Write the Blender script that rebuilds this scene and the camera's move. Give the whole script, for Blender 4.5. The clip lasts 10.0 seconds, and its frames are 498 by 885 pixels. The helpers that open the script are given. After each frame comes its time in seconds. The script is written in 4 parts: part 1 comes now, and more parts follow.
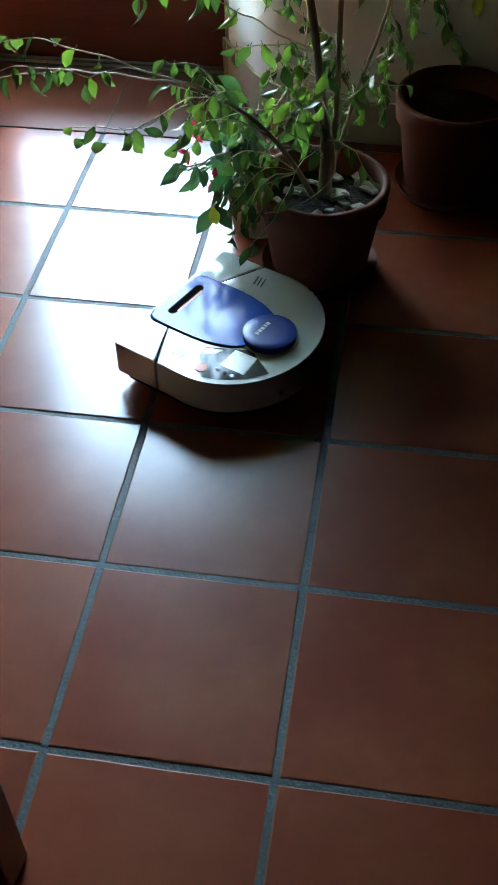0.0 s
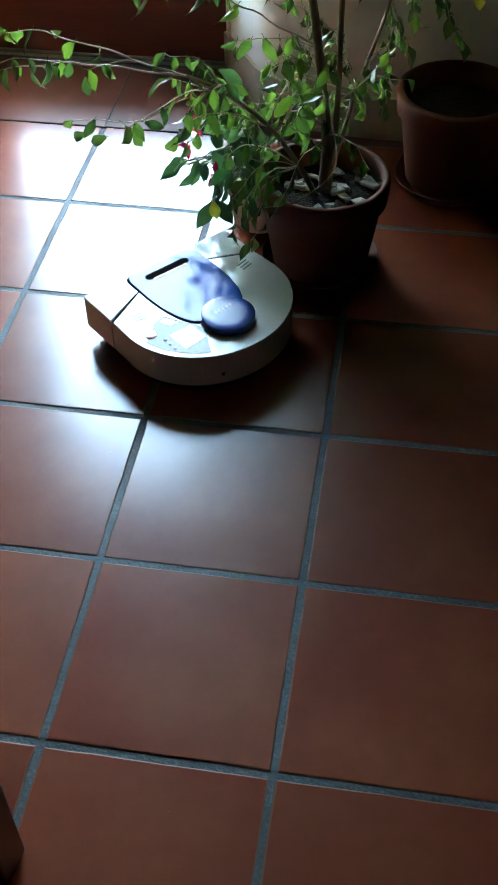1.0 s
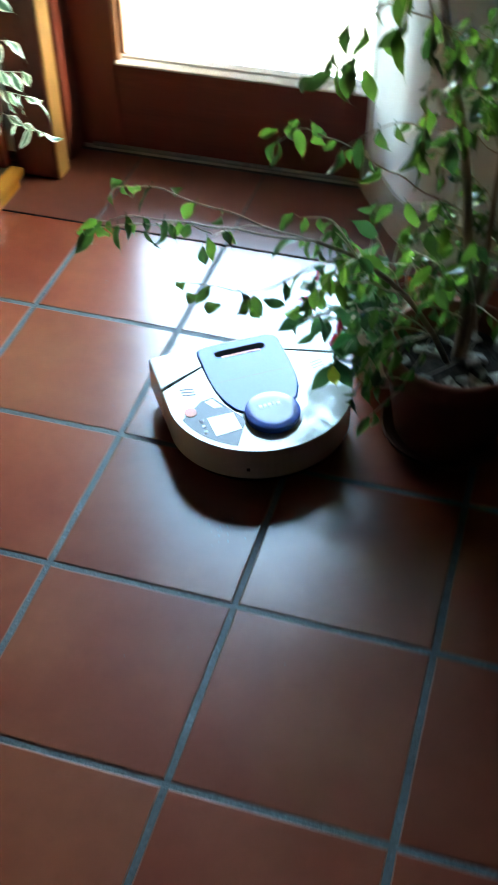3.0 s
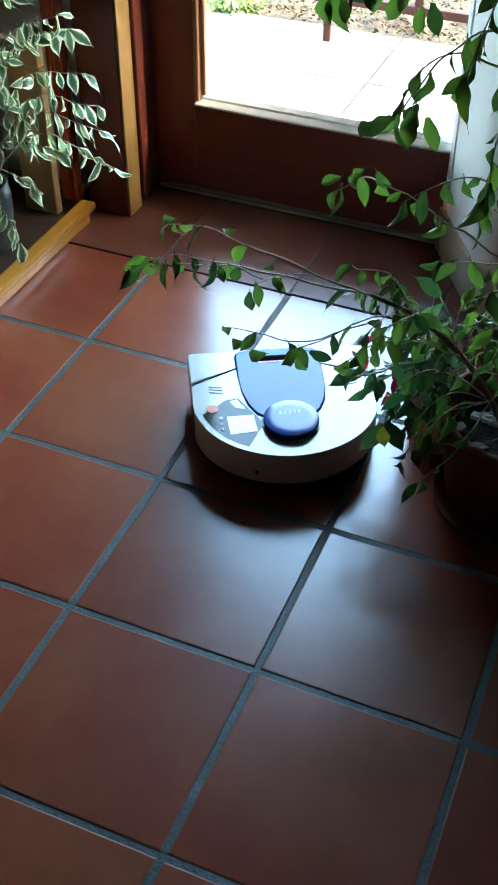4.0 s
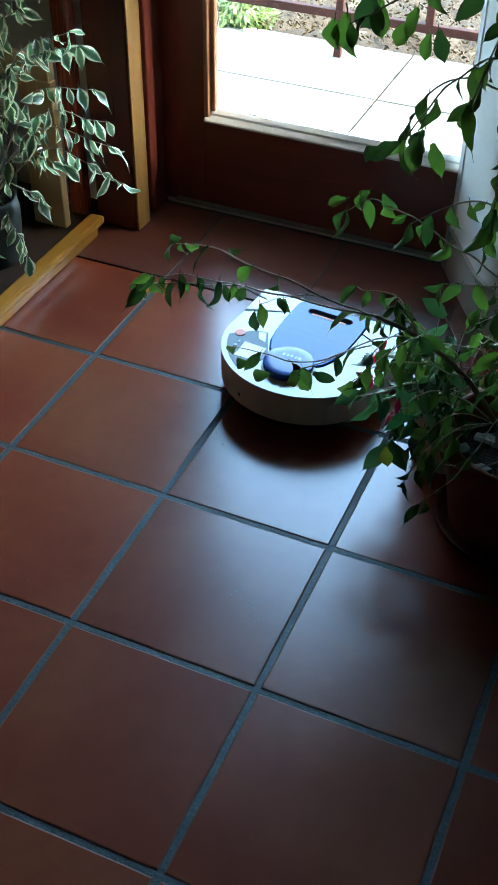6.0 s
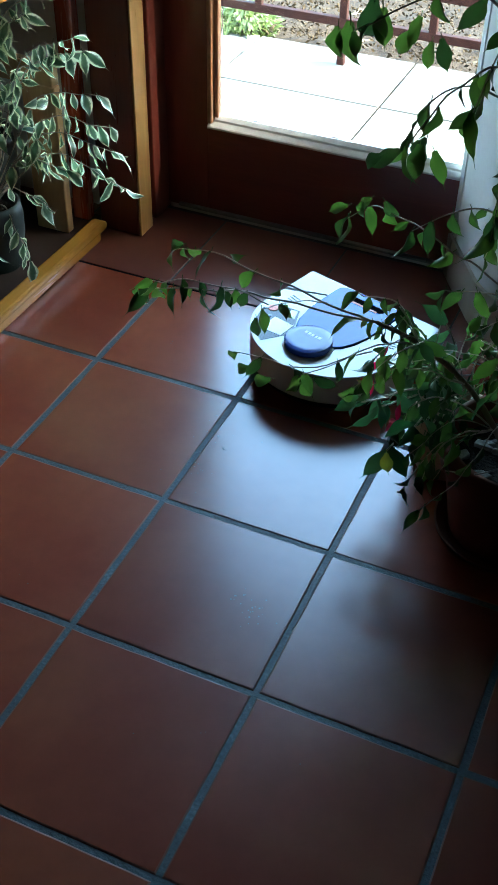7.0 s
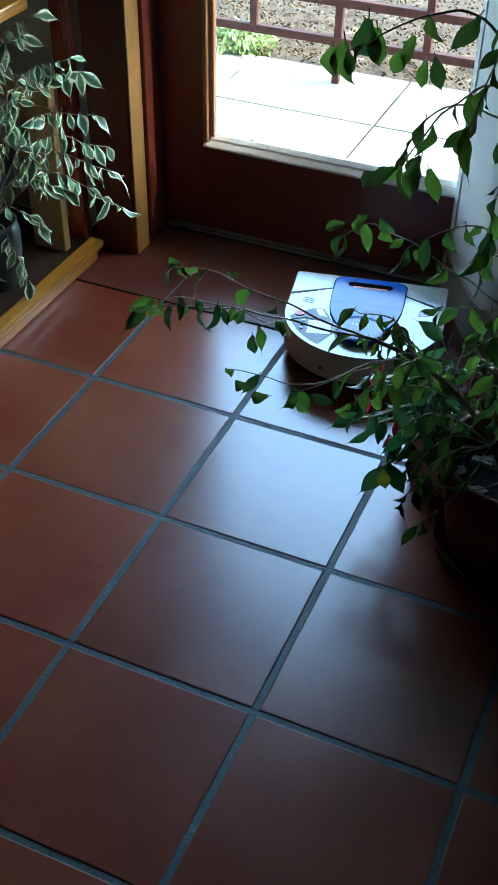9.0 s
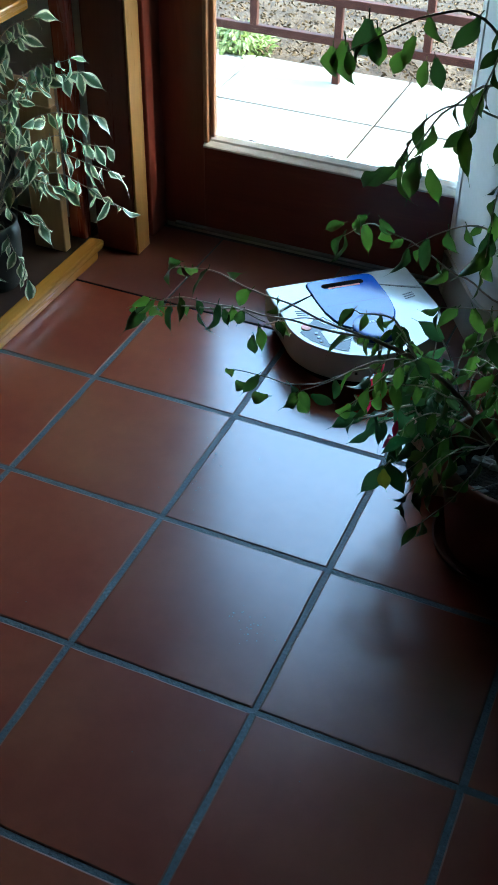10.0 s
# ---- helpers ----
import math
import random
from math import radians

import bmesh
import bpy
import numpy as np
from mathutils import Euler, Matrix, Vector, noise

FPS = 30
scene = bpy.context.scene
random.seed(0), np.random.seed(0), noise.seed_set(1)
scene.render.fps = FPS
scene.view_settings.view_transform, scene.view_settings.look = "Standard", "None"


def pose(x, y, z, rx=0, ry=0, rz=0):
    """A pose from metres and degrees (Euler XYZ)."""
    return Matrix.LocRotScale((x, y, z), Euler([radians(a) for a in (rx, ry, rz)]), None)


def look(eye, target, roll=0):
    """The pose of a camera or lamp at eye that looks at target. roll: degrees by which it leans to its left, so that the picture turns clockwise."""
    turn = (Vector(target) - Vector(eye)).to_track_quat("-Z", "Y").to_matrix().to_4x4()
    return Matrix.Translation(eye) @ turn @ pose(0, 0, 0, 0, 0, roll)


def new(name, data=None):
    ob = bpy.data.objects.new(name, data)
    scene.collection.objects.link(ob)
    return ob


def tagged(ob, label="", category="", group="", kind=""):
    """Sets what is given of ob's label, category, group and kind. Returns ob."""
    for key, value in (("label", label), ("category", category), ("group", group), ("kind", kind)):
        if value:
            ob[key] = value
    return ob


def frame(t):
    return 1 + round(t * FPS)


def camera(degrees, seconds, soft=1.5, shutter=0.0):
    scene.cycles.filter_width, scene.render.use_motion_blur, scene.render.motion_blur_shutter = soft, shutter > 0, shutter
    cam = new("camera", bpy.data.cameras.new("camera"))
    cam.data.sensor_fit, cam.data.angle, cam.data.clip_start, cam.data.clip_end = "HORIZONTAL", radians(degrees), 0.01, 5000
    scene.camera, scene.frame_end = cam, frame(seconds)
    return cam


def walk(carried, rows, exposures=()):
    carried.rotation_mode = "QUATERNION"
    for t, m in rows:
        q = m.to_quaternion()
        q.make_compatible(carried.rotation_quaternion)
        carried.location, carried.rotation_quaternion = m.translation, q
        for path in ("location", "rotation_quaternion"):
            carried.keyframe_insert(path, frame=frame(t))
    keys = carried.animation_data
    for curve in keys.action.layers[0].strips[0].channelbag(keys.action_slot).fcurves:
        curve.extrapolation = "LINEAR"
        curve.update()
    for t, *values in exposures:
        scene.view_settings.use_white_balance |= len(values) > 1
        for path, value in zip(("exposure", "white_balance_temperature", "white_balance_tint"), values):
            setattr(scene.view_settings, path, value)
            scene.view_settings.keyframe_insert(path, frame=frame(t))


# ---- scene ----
cam = camera(25.8, 10.0, shutter=0.9)
EXPOSURES = [(0.0, 7.0, 7750, -3), (2.3, 6.95, 7600, -4), (4.3, 5.93, 6500, -8), (10.0, 5.24, 5950, -8)]
PATH = [
    (0, (0.392, -0.958, 1.289), (0.157, 0.42, -0.142), -1.2),
    (0.5, (0.388, -0.959, 1.282), (0.162, 0.421, -0.147), -0.9),
    (1, (0.393, -0.958, 1.282), (0.158, 0.417, -0.152), -1.0),
    (1.5, (0.389, -0.952, 1.302), (0.143, 0.413, -0.139), -0.9),
    (1.7, (0.362, -0.943, 1.293), (0.104, 0.421, -0.146), -0.5),
    (2, (0.377, -0.885, 1.267), (0.065, 0.486, -0.155), -1.9),
    (2.3, (0.361, -0.765, 1.266), (0.06, 0.608, -0.156), -2.0),
    (2.5, (0.314, -0.751, 1.267), (0.034, 0.677, -0.105), 0.3),
    (2.8, (0.293, -0.701, 1.283), (-0.048, 0.706, -0.097), 0.1),
    (3, (0.324, -0.653, 1.323), (-0.101, 0.719, -0.068), -0.8),
    (3.2, (0.329, -0.627, 1.299), (-0.138, 0.776, -0.048), 0.6),
    (4.3, (0.358, -0.574, 1.276), (-0.231, 0.806, -0.047), 0.0),
    (4.5, (0.357, -0.574, 1.289), (-0.214, 0.804, -0.044), 0.8),
    (5, (0.356, -0.571, 1.289), (-0.235, 0.809, -0.032), 0.8),
    (5.5, (0.355, -0.568, 1.288), (-0.235, 0.818, -0.027), 0.7),
    (7, (0.357, -0.574, 1.29), (-0.238, 0.822, -0.013), 1.2),
    (7.5, (0.357, -0.573, 1.29), (-0.242, 0.825, -0.009), 1.2),
    (8, (0.357, -0.575, 1.291), (-0.246, 0.825, -0.004), 1.0),
    (8.5, (0.358, -0.575, 1.292), (-0.237, 0.837, 0.007), 1.0),
    (9, (0.358, -0.576, 1.292), (-0.241, 0.84, 0.013), 1.0),
    (9.5, (0.358, -0.577, 1.292), (-0.242, 0.842, 0.017), 1.1),
    (10, (0.358, -0.577, 1.292), (-0.241, 0.839, 0.014), 1.0),
]
walk(cam, [(t, look(eye, target, roll)) for t, eye, target, roll in PATH], EXPOSURES)

# ---- light ----
SUN_AZ, SUN_EL = 80.0, 40.0      # degrees: compass side that the sun stands on (from +y, clockwise), height
world = bpy.data.worlds.new("sky")
scene.world = world
world.use_nodes = True
sky = world.node_tree.nodes.new("ShaderNodeTexSky")
sky.sky_type, sky.sun_disc = "NISHITA", False
sky.dust_density, sky.ozone_density = 2.0, 1.0
sky.sun_elevation, sky.sun_rotation = radians(SUN_EL), radians(SUN_AZ)
background = world.node_tree.nodes["Background"]
background.inputs["Strength"].default_value = 0.15
world.node_tree.links.new(sky.outputs["Color"], background.inputs["Color"])
sun = new("sun", bpy.data.lights.new("sun", "SUN"))
sun.data.energy, sun.data.angle, sun.data.color = 0.6, radians(12), (1.0, 0.95, 0.87)
sun_way = Vector((math.sin(radians(SUN_AZ)) * math.cos(radians(SUN_EL)), math.cos(radians(SUN_AZ)) * math.cos(radians(SUN_EL)), math.sin(radians(SUN_EL))))
sun.rotation_euler = sun_way.to_track_quat("Z", "Y").to_euler()


# ---- materials ----
def nodes(name):
    m = bpy.data.materials.new(name)
    m.use_nodes = True
    n = m.node_tree.nodes
    return m, n, m.node_tree.links.new, n["Principled BSDF"]


def ramp(n, stops):
    r = n.new("ShaderNodeValToRGB")
    while len(r.color_ramp.elements) < len(stops):
        r.color_ramp.elements.new(0.5)
    for e, (p, c) in zip(r.color_ramp.elements, stops):
        e.position, e.color = p, (*c, 1)
    return r


def noisy(name, stops, scale=8.0, fine=60.0, rough=(0.4, 0.6), bump=0.2, stretch=(1, 1, 1), metal=0.0, spread=0.0, depth=0.002, coat=0.0, spec=0.5, grain=0.35):
    """A surface with large stains, fine grain, uneven gloss and relief, in metres of the object's own space."""
    m, n, link, b = nodes(name)
    co, mp = n.new("ShaderNodeTexCoord"), n.new("ShaderNodeMapping")
    mp.inputs["Scale"].default_value = stretch
    info = n.new("ShaderNodeObjectInfo")
    shift = n.new("ShaderNodeVectorMath")
    shift.operation = "MULTIPLY_ADD"
    shift.inputs[1].default_value = (7.3, 3.1, 5.7)
    link(info.outputs["Random"], shift.inputs[0])
    link(co.outputs["Object"], shift.inputs[2])
    link(shift.outputs[0], mp.inputs["Vector"])
    big, small = n.new("ShaderNodeTexNoise"), n.new("ShaderNodeTexNoise")
    for t, s, d in ((big, scale, 4), (small, fine, 5)):
        t.inputs["Scale"].default_value, t.inputs["Detail"].default_value = s, d
        link(mp.outputs[0], t.inputs["Vector"])
    mix = n.new("ShaderNodeMix")
    mix.inputs[0].default_value = grain
    link(big.outputs["Fac"], mix.inputs[2])
    link(small.outputs["Fac"], mix.inputs[3])
    colour = None
    for (p0, c0), (p1, c1) in zip(stops, stops[1:]):
        step, blend = n.new("ShaderNodeMapRange"), n.new("ShaderNodeMix")
        step.interpolation_type = "SMOOTHSTEP"
        step.inputs["From Min"].default_value, step.inputs["From Max"].default_value = p0, p1
        link(mix.outputs[0], step.inputs["Value"])
        blend.data_type = "RGBA"
        blend.inputs[6].default_value, blend.inputs[7].default_value = (*c0, 1), (*c1, 1)
        if colour:
            link(colour, blend.inputs[6])
        link(step.outputs[0], blend.inputs[0])
        colour = blend.outputs[2]
    if spread:
        hsv, mr = n.new("ShaderNodeHueSaturation"), n.new("ShaderNodeMapRange")
        mr.inputs["To Min"].default_value, mr.inputs["To Max"].default_value = 1 - spread, 1 + spread
        link(info.outputs["Random"], mr.inputs["Value"])
        link(mr.outputs[0], hsv.inputs["Value"])
        link(colour, hsv.inputs["Color"])
        colour = hsv.outputs[0]
    link(colour, b.inputs["Base Color"])
    rr = n.new("ShaderNodeMapRange")
    rr.inputs["From Min"].default_value, rr.inputs["From Max"].default_value = 0.3, 0.7
    rr.inputs["To Min"].default_value, rr.inputs["To Max"].default_value = rough
    link(mix.outputs[0], rr.inputs["Value"])
    link(rr.outputs[0], b.inputs["Roughness"])
    b.inputs["Metallic"].default_value = metal
    b.inputs["Specular IOR Level"].default_value = spec
    b.inputs["Coat Weight"].default_value, b.inputs["Coat Roughness"].default_value = coat, 0.12
    bp = n.new("ShaderNodeBump")
    bp.inputs["Strength"].default_value, bp.inputs["Distance"].default_value = bump, depth
    link(mix.outputs[0], bp.inputs["Height"])
    link(bp.outputs[0], b.inputs["Normal"])
    return m


def leaf_material(name, base, light, rim=None, gloss=0.35, through_light=0.35):
    m, n, link, b = nodes(name)
    info = n.new("ShaderNodeObjectInfo")
    r = ramp(n, [(0.0, base), (0.75, light), (1.0, tuple(min(1, c * 1.35) for c in light))])
    link(info.outputs["Random"], r.inputs[0])
    colour = r.outputs[0]
    co = n.new("ShaderNodeTexCoord")
    nz = n.new("ShaderNodeTexNoise")
    nz.inputs["Scale"].default_value, nz.inputs["Detail"].default_value = 70.0, 3
    link(co.outputs["Object"], nz.inputs["Vector"])
    if rim:
        # pale margin: the leaf's half width lies in its UV
        sep = n.new("ShaderNodeSeparateXYZ")
        link(co.outputs["UV"], sep.inputs[0])
        add = n.new("ShaderNodeMath")
        add.operation = "MULTIPLY_ADD"
        add.inputs[1].default_value = 0.75
        link(nz.outputs["Fac"], add.inputs[0])
        link(sep.outputs["X"], add.inputs[2])
        edge = ramp(n, [(0.74, (0, 0, 0)), (1.0, (0.35, 0.35, 0.35)), (1.18, (1, 1, 1))])
        link(add.outputs[0], edge.inputs[0])
        mx = n.new("ShaderNodeMix")
        mx.data_type = "RGBA"
        mx.inputs[7].default_value = (*rim, 1)
        link(edge.outputs[0], mx.inputs[0])
        link(colour, mx.inputs[6])
        colour = mx.outputs[2]
    link(colour, b.inputs["Base Color"])
    b.inputs["Roughness"].default_value = gloss
    bp = n.new("ShaderNodeBump")
    bp.inputs["Strength"].default_value, bp.inputs["Distance"].default_value = 0.3, 0.002
    link(nz.outputs["Fac"], bp.inputs["Height"])
    link(bp.outputs[0], b.inputs["Normal"])
    tr, mixs = n.new("ShaderNodeBsdfTranslucent"), n.new("ShaderNodeMixShader")
    sat = n.new("ShaderNodeHueSaturation")
    sat.inputs["Hue"].default_value, sat.inputs["Saturation"].default_value, sat.inputs["Value"].default_value = 0.475, 1.1, 2.6
    link(colour, sat.inputs["Color"])
    link(sat.outputs[0], tr.inputs["Color"])
    mixs.inputs[0].default_value = through_light
    link(b.outputs[0], mixs.inputs[1])
    link(tr.outputs[0], mixs.inputs[2])
    link(mixs.outputs[0], n["Material Output"].inputs["Surface"])
    return m


def plain(name, colour, rough=0.4, metal=0.0, coat=0.0):
    m, n, link, b = nodes(name)
    b.inputs["Base Color"].default_value, b.inputs["Roughness"].default_value = (*colour, 1), rough
    b.inputs["Metallic"].default_value, b.inputs["Coat Weight"].default_value = metal, coat
    return m


def glass_material():
    m, n, link, b = nodes("clear_glass")
    b.inputs["Base Color"].default_value = (0.97, 0.985, 0.98, 1)
    clear, gloss, mixs, fr = n.new("ShaderNodeBsdfTransparent"), n.new("ShaderNodeBsdfGlossy"), n.new("ShaderNodeMixShader"), n.new("ShaderNodeFresnel")
    clear.inputs["Color"].default_value = (0.95, 0.965, 0.96, 1)
    gloss.inputs["Roughness"].default_value = 0.02
    fr.inputs["IOR"].default_value = 1.3
    link(fr.outputs[0], mixs.inputs[0])
    link(clear.outputs[0], mixs.inputs[1])
    link(gloss.outputs[0], mixs.inputs[2])
    link(mixs.outputs[0], n["Material Output"].inputs["Surface"])
    return m




def tile_material(name, colour, rough, spec, relief=0.06):
    """Waxed clay: slow mottling, each tile of its own shade, soft uneven gloss and a hand-pressed surface."""
    m, n, link, b = nodes(name)
    co, info, shift = n.new("ShaderNodeTexCoord"), n.new("ShaderNodeObjectInfo"), n.new("ShaderNodeVectorMath")
    shift.operation = "MULTIPLY_ADD"
    shift.inputs[1].default_value = (7.3, 3.1, 5.7)
    link(info.outputs["Random"], shift.inputs[0])
    link(co.outputs["Object"], shift.inputs[2])

    def cloud(scale, detail):
        t = n.new("ShaderNodeTexNoise")
        t.inputs["Scale"].default_value, t.inputs["Detail"].default_value = scale, detail
        link(shift.outputs[0], t.inputs["Vector"])
        return t.outputs["Fac"]

    def spread(value, low, high):
        r = n.new("ShaderNodeMapRange")
        r.clamp = False
        r.inputs["To Min"].default_value, r.inputs["To Max"].default_value = low, high
        link(value, r.inputs["Value"])
        return r.outputs[0]

    slow, fine = cloud(5.0, 2.0), cloud(38.0, 3.0)
    shade, mul = n.new("ShaderNodeHueSaturation"), n.new("ShaderNodeMath")
    mul.operation = "MULTIPLY"
    link(spread(info.outputs["Random"], 0.85, 1.15), mul.inputs[0])
    link(spread(slow, 0.72, 1.28), mul.inputs[1])
    again = n.new("ShaderNodeMath")
    again.operation = "MULTIPLY"
    link(mul.outputs[0], again.inputs[0])
    link(spread(fine, 0.88, 1.12), again.inputs[1])
    shade.inputs["Color"].default_value = (*colour, 1)
    link(again.outputs[0], shade.inputs["Value"])
    link(spread(slow, 0.488, 0.512), shade.inputs["Hue"])
    link(shade.outputs[0], b.inputs["Base Color"])
    link(spread(slow, rough - 0.05, rough + 0.05), b.inputs["Roughness"])
    b.inputs["Specular IOR Level"].default_value = spec
    bp = n.new("ShaderNodeBump")
    bp.inputs["Strength"].default_value, bp.inputs["Distance"].default_value = relief, 0.001
    link(cloud(22.0, 2.0), bp.inputs["Height"])
    link(bp.outputs[0], b.inputs["Normal"])
    return m


TILE = tile_material("terracotta_tile", (0.215, 0.051, 0.024), 0.245, 0.95)
# clay darker than TILE, for the shade close to the door
THRESHOLD = tile_material("shaded_threshold_clay", (0.145, 0.045, 0.030), 0.33, 0.5, 0.12)
TILE_EDGE = tile_material("worn_tile_edge", (0.17, 0.060, 0.032), 0.55, 0.4, 0.3)
GROUT = noisy("grey_cement_joint", [(0.30, (0.018, 0.025, 0.027)), (0.48, (0.052, 0.070, 0.074)), (0.72, (0.115, 0.150, 0.157))], 22, 190, (0.42, 0.7), 0.8, depth=0.003, spec=0.4, grain=0.55)
WOOD = noisy("red_varnished_wood", [(0.3, (0.118, 0.024, 0.016)), (0.5, (0.150, 0.031, 0.020)), (0.7, (0.190, 0.043, 0.027))], 4, 30, (0.27, 0.36), 0.05, stretch=(7, 7, 0.6), depth=0.001)
WOOD_X = noisy("red_varnished_wood_level", [(0.3, (0.118, 0.024, 0.016)), (0.5, (0.150, 0.031, 0.020)), (0.7, (0.190, 0.043, 0.027))], 4, 30, (0.27, 0.36), 0.05, stretch=(0.6, 7, 7), depth=0.001)
RED_WOOD = noisy("bright_red_varnished_post", [(0.3, (0.20, 0.032, 0.015)), (0.5, (0.27, 0.045, 0.020)), (0.7, (0.33, 0.065, 0.03))], 4, 30, (0.22, 0.32), 0.05, stretch=(7, 7, 0.6), depth=0.001)
# lighter copy of the post's wood, for its side lit by the door
LIT_AMBER = noisy("lit_amber_varnish", [(0.25, (0.38, 0.17, 0.045)), (0.5, (0.50, 0.25, 0.075)), (0.75, (0.60, 0.33, 0.11))], 4, 26, (0.25, 0.4), 0.1, stretch=(7, 7, 0.6), depth=0.001)
AMBER_Y = noisy("amber_varnished_pine_rail", [(0.25, (0.42, 0.17, 0.026)), (0.5, (0.52, 0.23, 0.038)), (0.75, (0.60, 0.29, 0.06))], 4, 26, (0.2, 0.3), 0.1, stretch=(7, 0.6, 7), depth=0.001)
PINE = noisy("pale_pine_board", [(0.25, (0.42, 0.24, 0.10)), (0.5, (0.55, 0.34, 0.16)), (0.75, (0.66, 0.44, 0.23))], 4, 26, (0.35, 0.5), 0.1, stretch=(7, 7, 0.6), depth=0.001)
PLASTER = noisy("white_plaster", [(0.25, (0.80, 0.79, 0.75)), (0.75, (0.88, 0.87, 0.84))], 3, 90, (0.7, 0.9), 0.25, depth=0.002)
SKIRTING = noisy("cream_stone_skirting", [(0.25, (0.36, 0.32, 0.26)), (0.75, (0.48, 0.43, 0.36))], 6, 60, (0.35, 0.55), 0.1)
# dark wood chosen for the unseen ceiling and walls, to lower bounced light
CEILING = noisy("bounce_cut_boards", [(0.25, (0.03, 0.015, 0.009)), (0.75, (0.06, 0.03, 0.017))], 2, 70, (0.6, 0.8), 0.1, stretch=(7, 0.6, 7))
PANEL = noisy("bounce_cut_panelling", [(0.25, (0.03, 0.015, 0.009)), (0.75, (0.06, 0.03, 0.017))], 2, 70, (0.5, 0.7), 0.1, stretch=(7, 7, 0.6))
CLAY = noisy("old_terracotta_pot", [(0.25, (0.11, 0.034, 0.020)), (0.5, (0.155, 0.050, 0.029)), (0.78, (0.22, 0.095, 0.064))], 9, 80, (0.6, 0.85), 0.25, depth=0.002, spec=0.2)
PALE_CLAY = noisy("pale_limed_terracotta", [(0.25, (0.42, 0.22, 0.16)), (0.5, (0.55, 0.34, 0.27)), (0.75, (0.68, 0.52, 0.45))], 14, 80, (0.6, 0.85), 0.25, depth=0.002)
DARK_POT = noisy("grey_stoneware", [(0.3, (0.018, 0.021, 0.020)), (0.7, (0.050, 0.056, 0.052))], 12, 90, (0.3, 0.5), 0.1)
SOIL = noisy("potting_soil", [(0.3, (0.012, 0.009, 0.007)), (0.7, (0.045, 0.034, 0.026))], 60, 240, (0.85, 1.0), 1.0, depth=0.008, spec=0.1)
CHIP = noisy("grey_bark_chip", [(0.3, (0.20, 0.175, 0.14)), (0.7, (0.52, 0.48, 0.42))], 30, 200, (0.7, 0.9), 0.5, spread=0.5)
BARK = noisy("ficus_bark", [(0.3, (0.15, 0.095, 0.060)), (0.7, (0.34, 0.25, 0.17))], 30, 160, (0.6, 0.85), 0.5, stretch=(1, 1, 0.3))
TWIG = noisy("thin_grey_twig", [(0.3, (0.32, 0.245, 0.18)), (0.7, (0.60, 0.50, 0.40))], 30, 160, (0.5, 0.75), 0.3)
LEAF = leaf_material("ficus_leaf", (0.013, 0.034, 0.011), (0.044, 0.096, 0.020), gloss=0.32, through_light=0.36)
DARK_LEAF = leaf_material("dark_blue_green_leaf", (0.016, 0.050, 0.020), (0.038, 0.092, 0.034), gloss=0.40, through_light=0.3)
VARIEGATED = leaf_material("variegated_leaf", (0.042, 0.088, 0.052), (0.11, 0.18, 0.10), rim=(0.66, 0.72, 0.54), gloss=0.35, through_light=0.25)
RED_LEAF = leaf_material("red_bract", (0.35, 0.012, 0.010), (0.55, 0.03, 0.02), gloss=0.45, through_light=0.3)
YELLOW_LEAF = leaf_material("yellowed_leaf", (0.11, 0.125, 0.02), (0.17, 0.18, 0.03), gloss=0.45, through_light=0.35)
GLASS = glass_material()
SHELL = noisy("cream_plastic", [(0.3, (0.58, 0.59, 0.55)), (0.7, (0.64, 0.65, 0.61))], 4, 300, (0.10, 0.15), 0.02, depth=0.0004, coat=0.15, spec=0.6)
BUMPER = noisy("grey_cream_plastic", [(0.3, (0.50, 0.48, 0.43)), (0.7, (0.57, 0.55, 0.50))], 6, 300, (0.38, 0.5), 0.04, depth=0.0005)
BLUE = noisy("blue_plastic", [(0.3, (0.006, 0.072, 0.38)), (0.7, (0.010, 0.092, 0.46))], 4, 300, (0.12, 0.17), 0.01, depth=0.0004, spec=0.30)
DARK_BLUE = noisy("dark_blue_plastic", [(0.3, (0.012, 0.045, 0.24)), (0.7, (0.018, 0.060, 0.29))], 4, 60, (0.20, 0.26), 0.0, depth=0.0004, spec=0.45)
BLACK = plain("black_plastic", (0.012, 0.012, 0.013), 0.35)
MATT_BLACK = plain("matt_black", (0.006, 0.006, 0.007), 1.0)
MATT_BLACK.node_tree.nodes["Principled BSDF"].inputs["Specular IOR Level"].default_value = 0.0
SCREEN = plain("black_gloss_panel", (0.006, 0.010, 0.009), 0.09)
SCREEN.node_tree.nodes["Principled BSDF"].inputs["Specular IOR Level"].default_value = 0.28
LCD = plain("pale_display", (0.88, 0.88, 0.84), 0.12)
ORANGE = plain("orange_button", (0.80, 0.20, 0.12), 0.35)
SILVER = plain("silver_print", (0.55, 0.62, 0.78), 0.3)
RUBBER = plain("black_rubber", (0.02, 0.02, 0.02), 0.7)
STEEL = noisy("worn_aluminium", [(0.3, (0.12, 0.12, 0.11)), (0.7, (0.22, 0.21, 0.19))], 10, 100, (0.4, 0.6), 0.1, metal=0.3)
# pale colour stands for the sky's reflection on the lower bead
BEAD = noisy("glare_pale_bead", [(0.3, (0.55, 0.50, 0.45)), (0.7, (0.70, 0.67, 0.62))], 8, 60, (0.3, 0.45), 0.1)
BEAD_SIDE = noisy("worn_red_bead", [(0.3, (0.30, 0.12, 0.06)), (0.7, (0.48, 0.24, 0.13))], 10, 60, (0.3, 0.45), 0.15, stretch=(7, 7, 0.6))
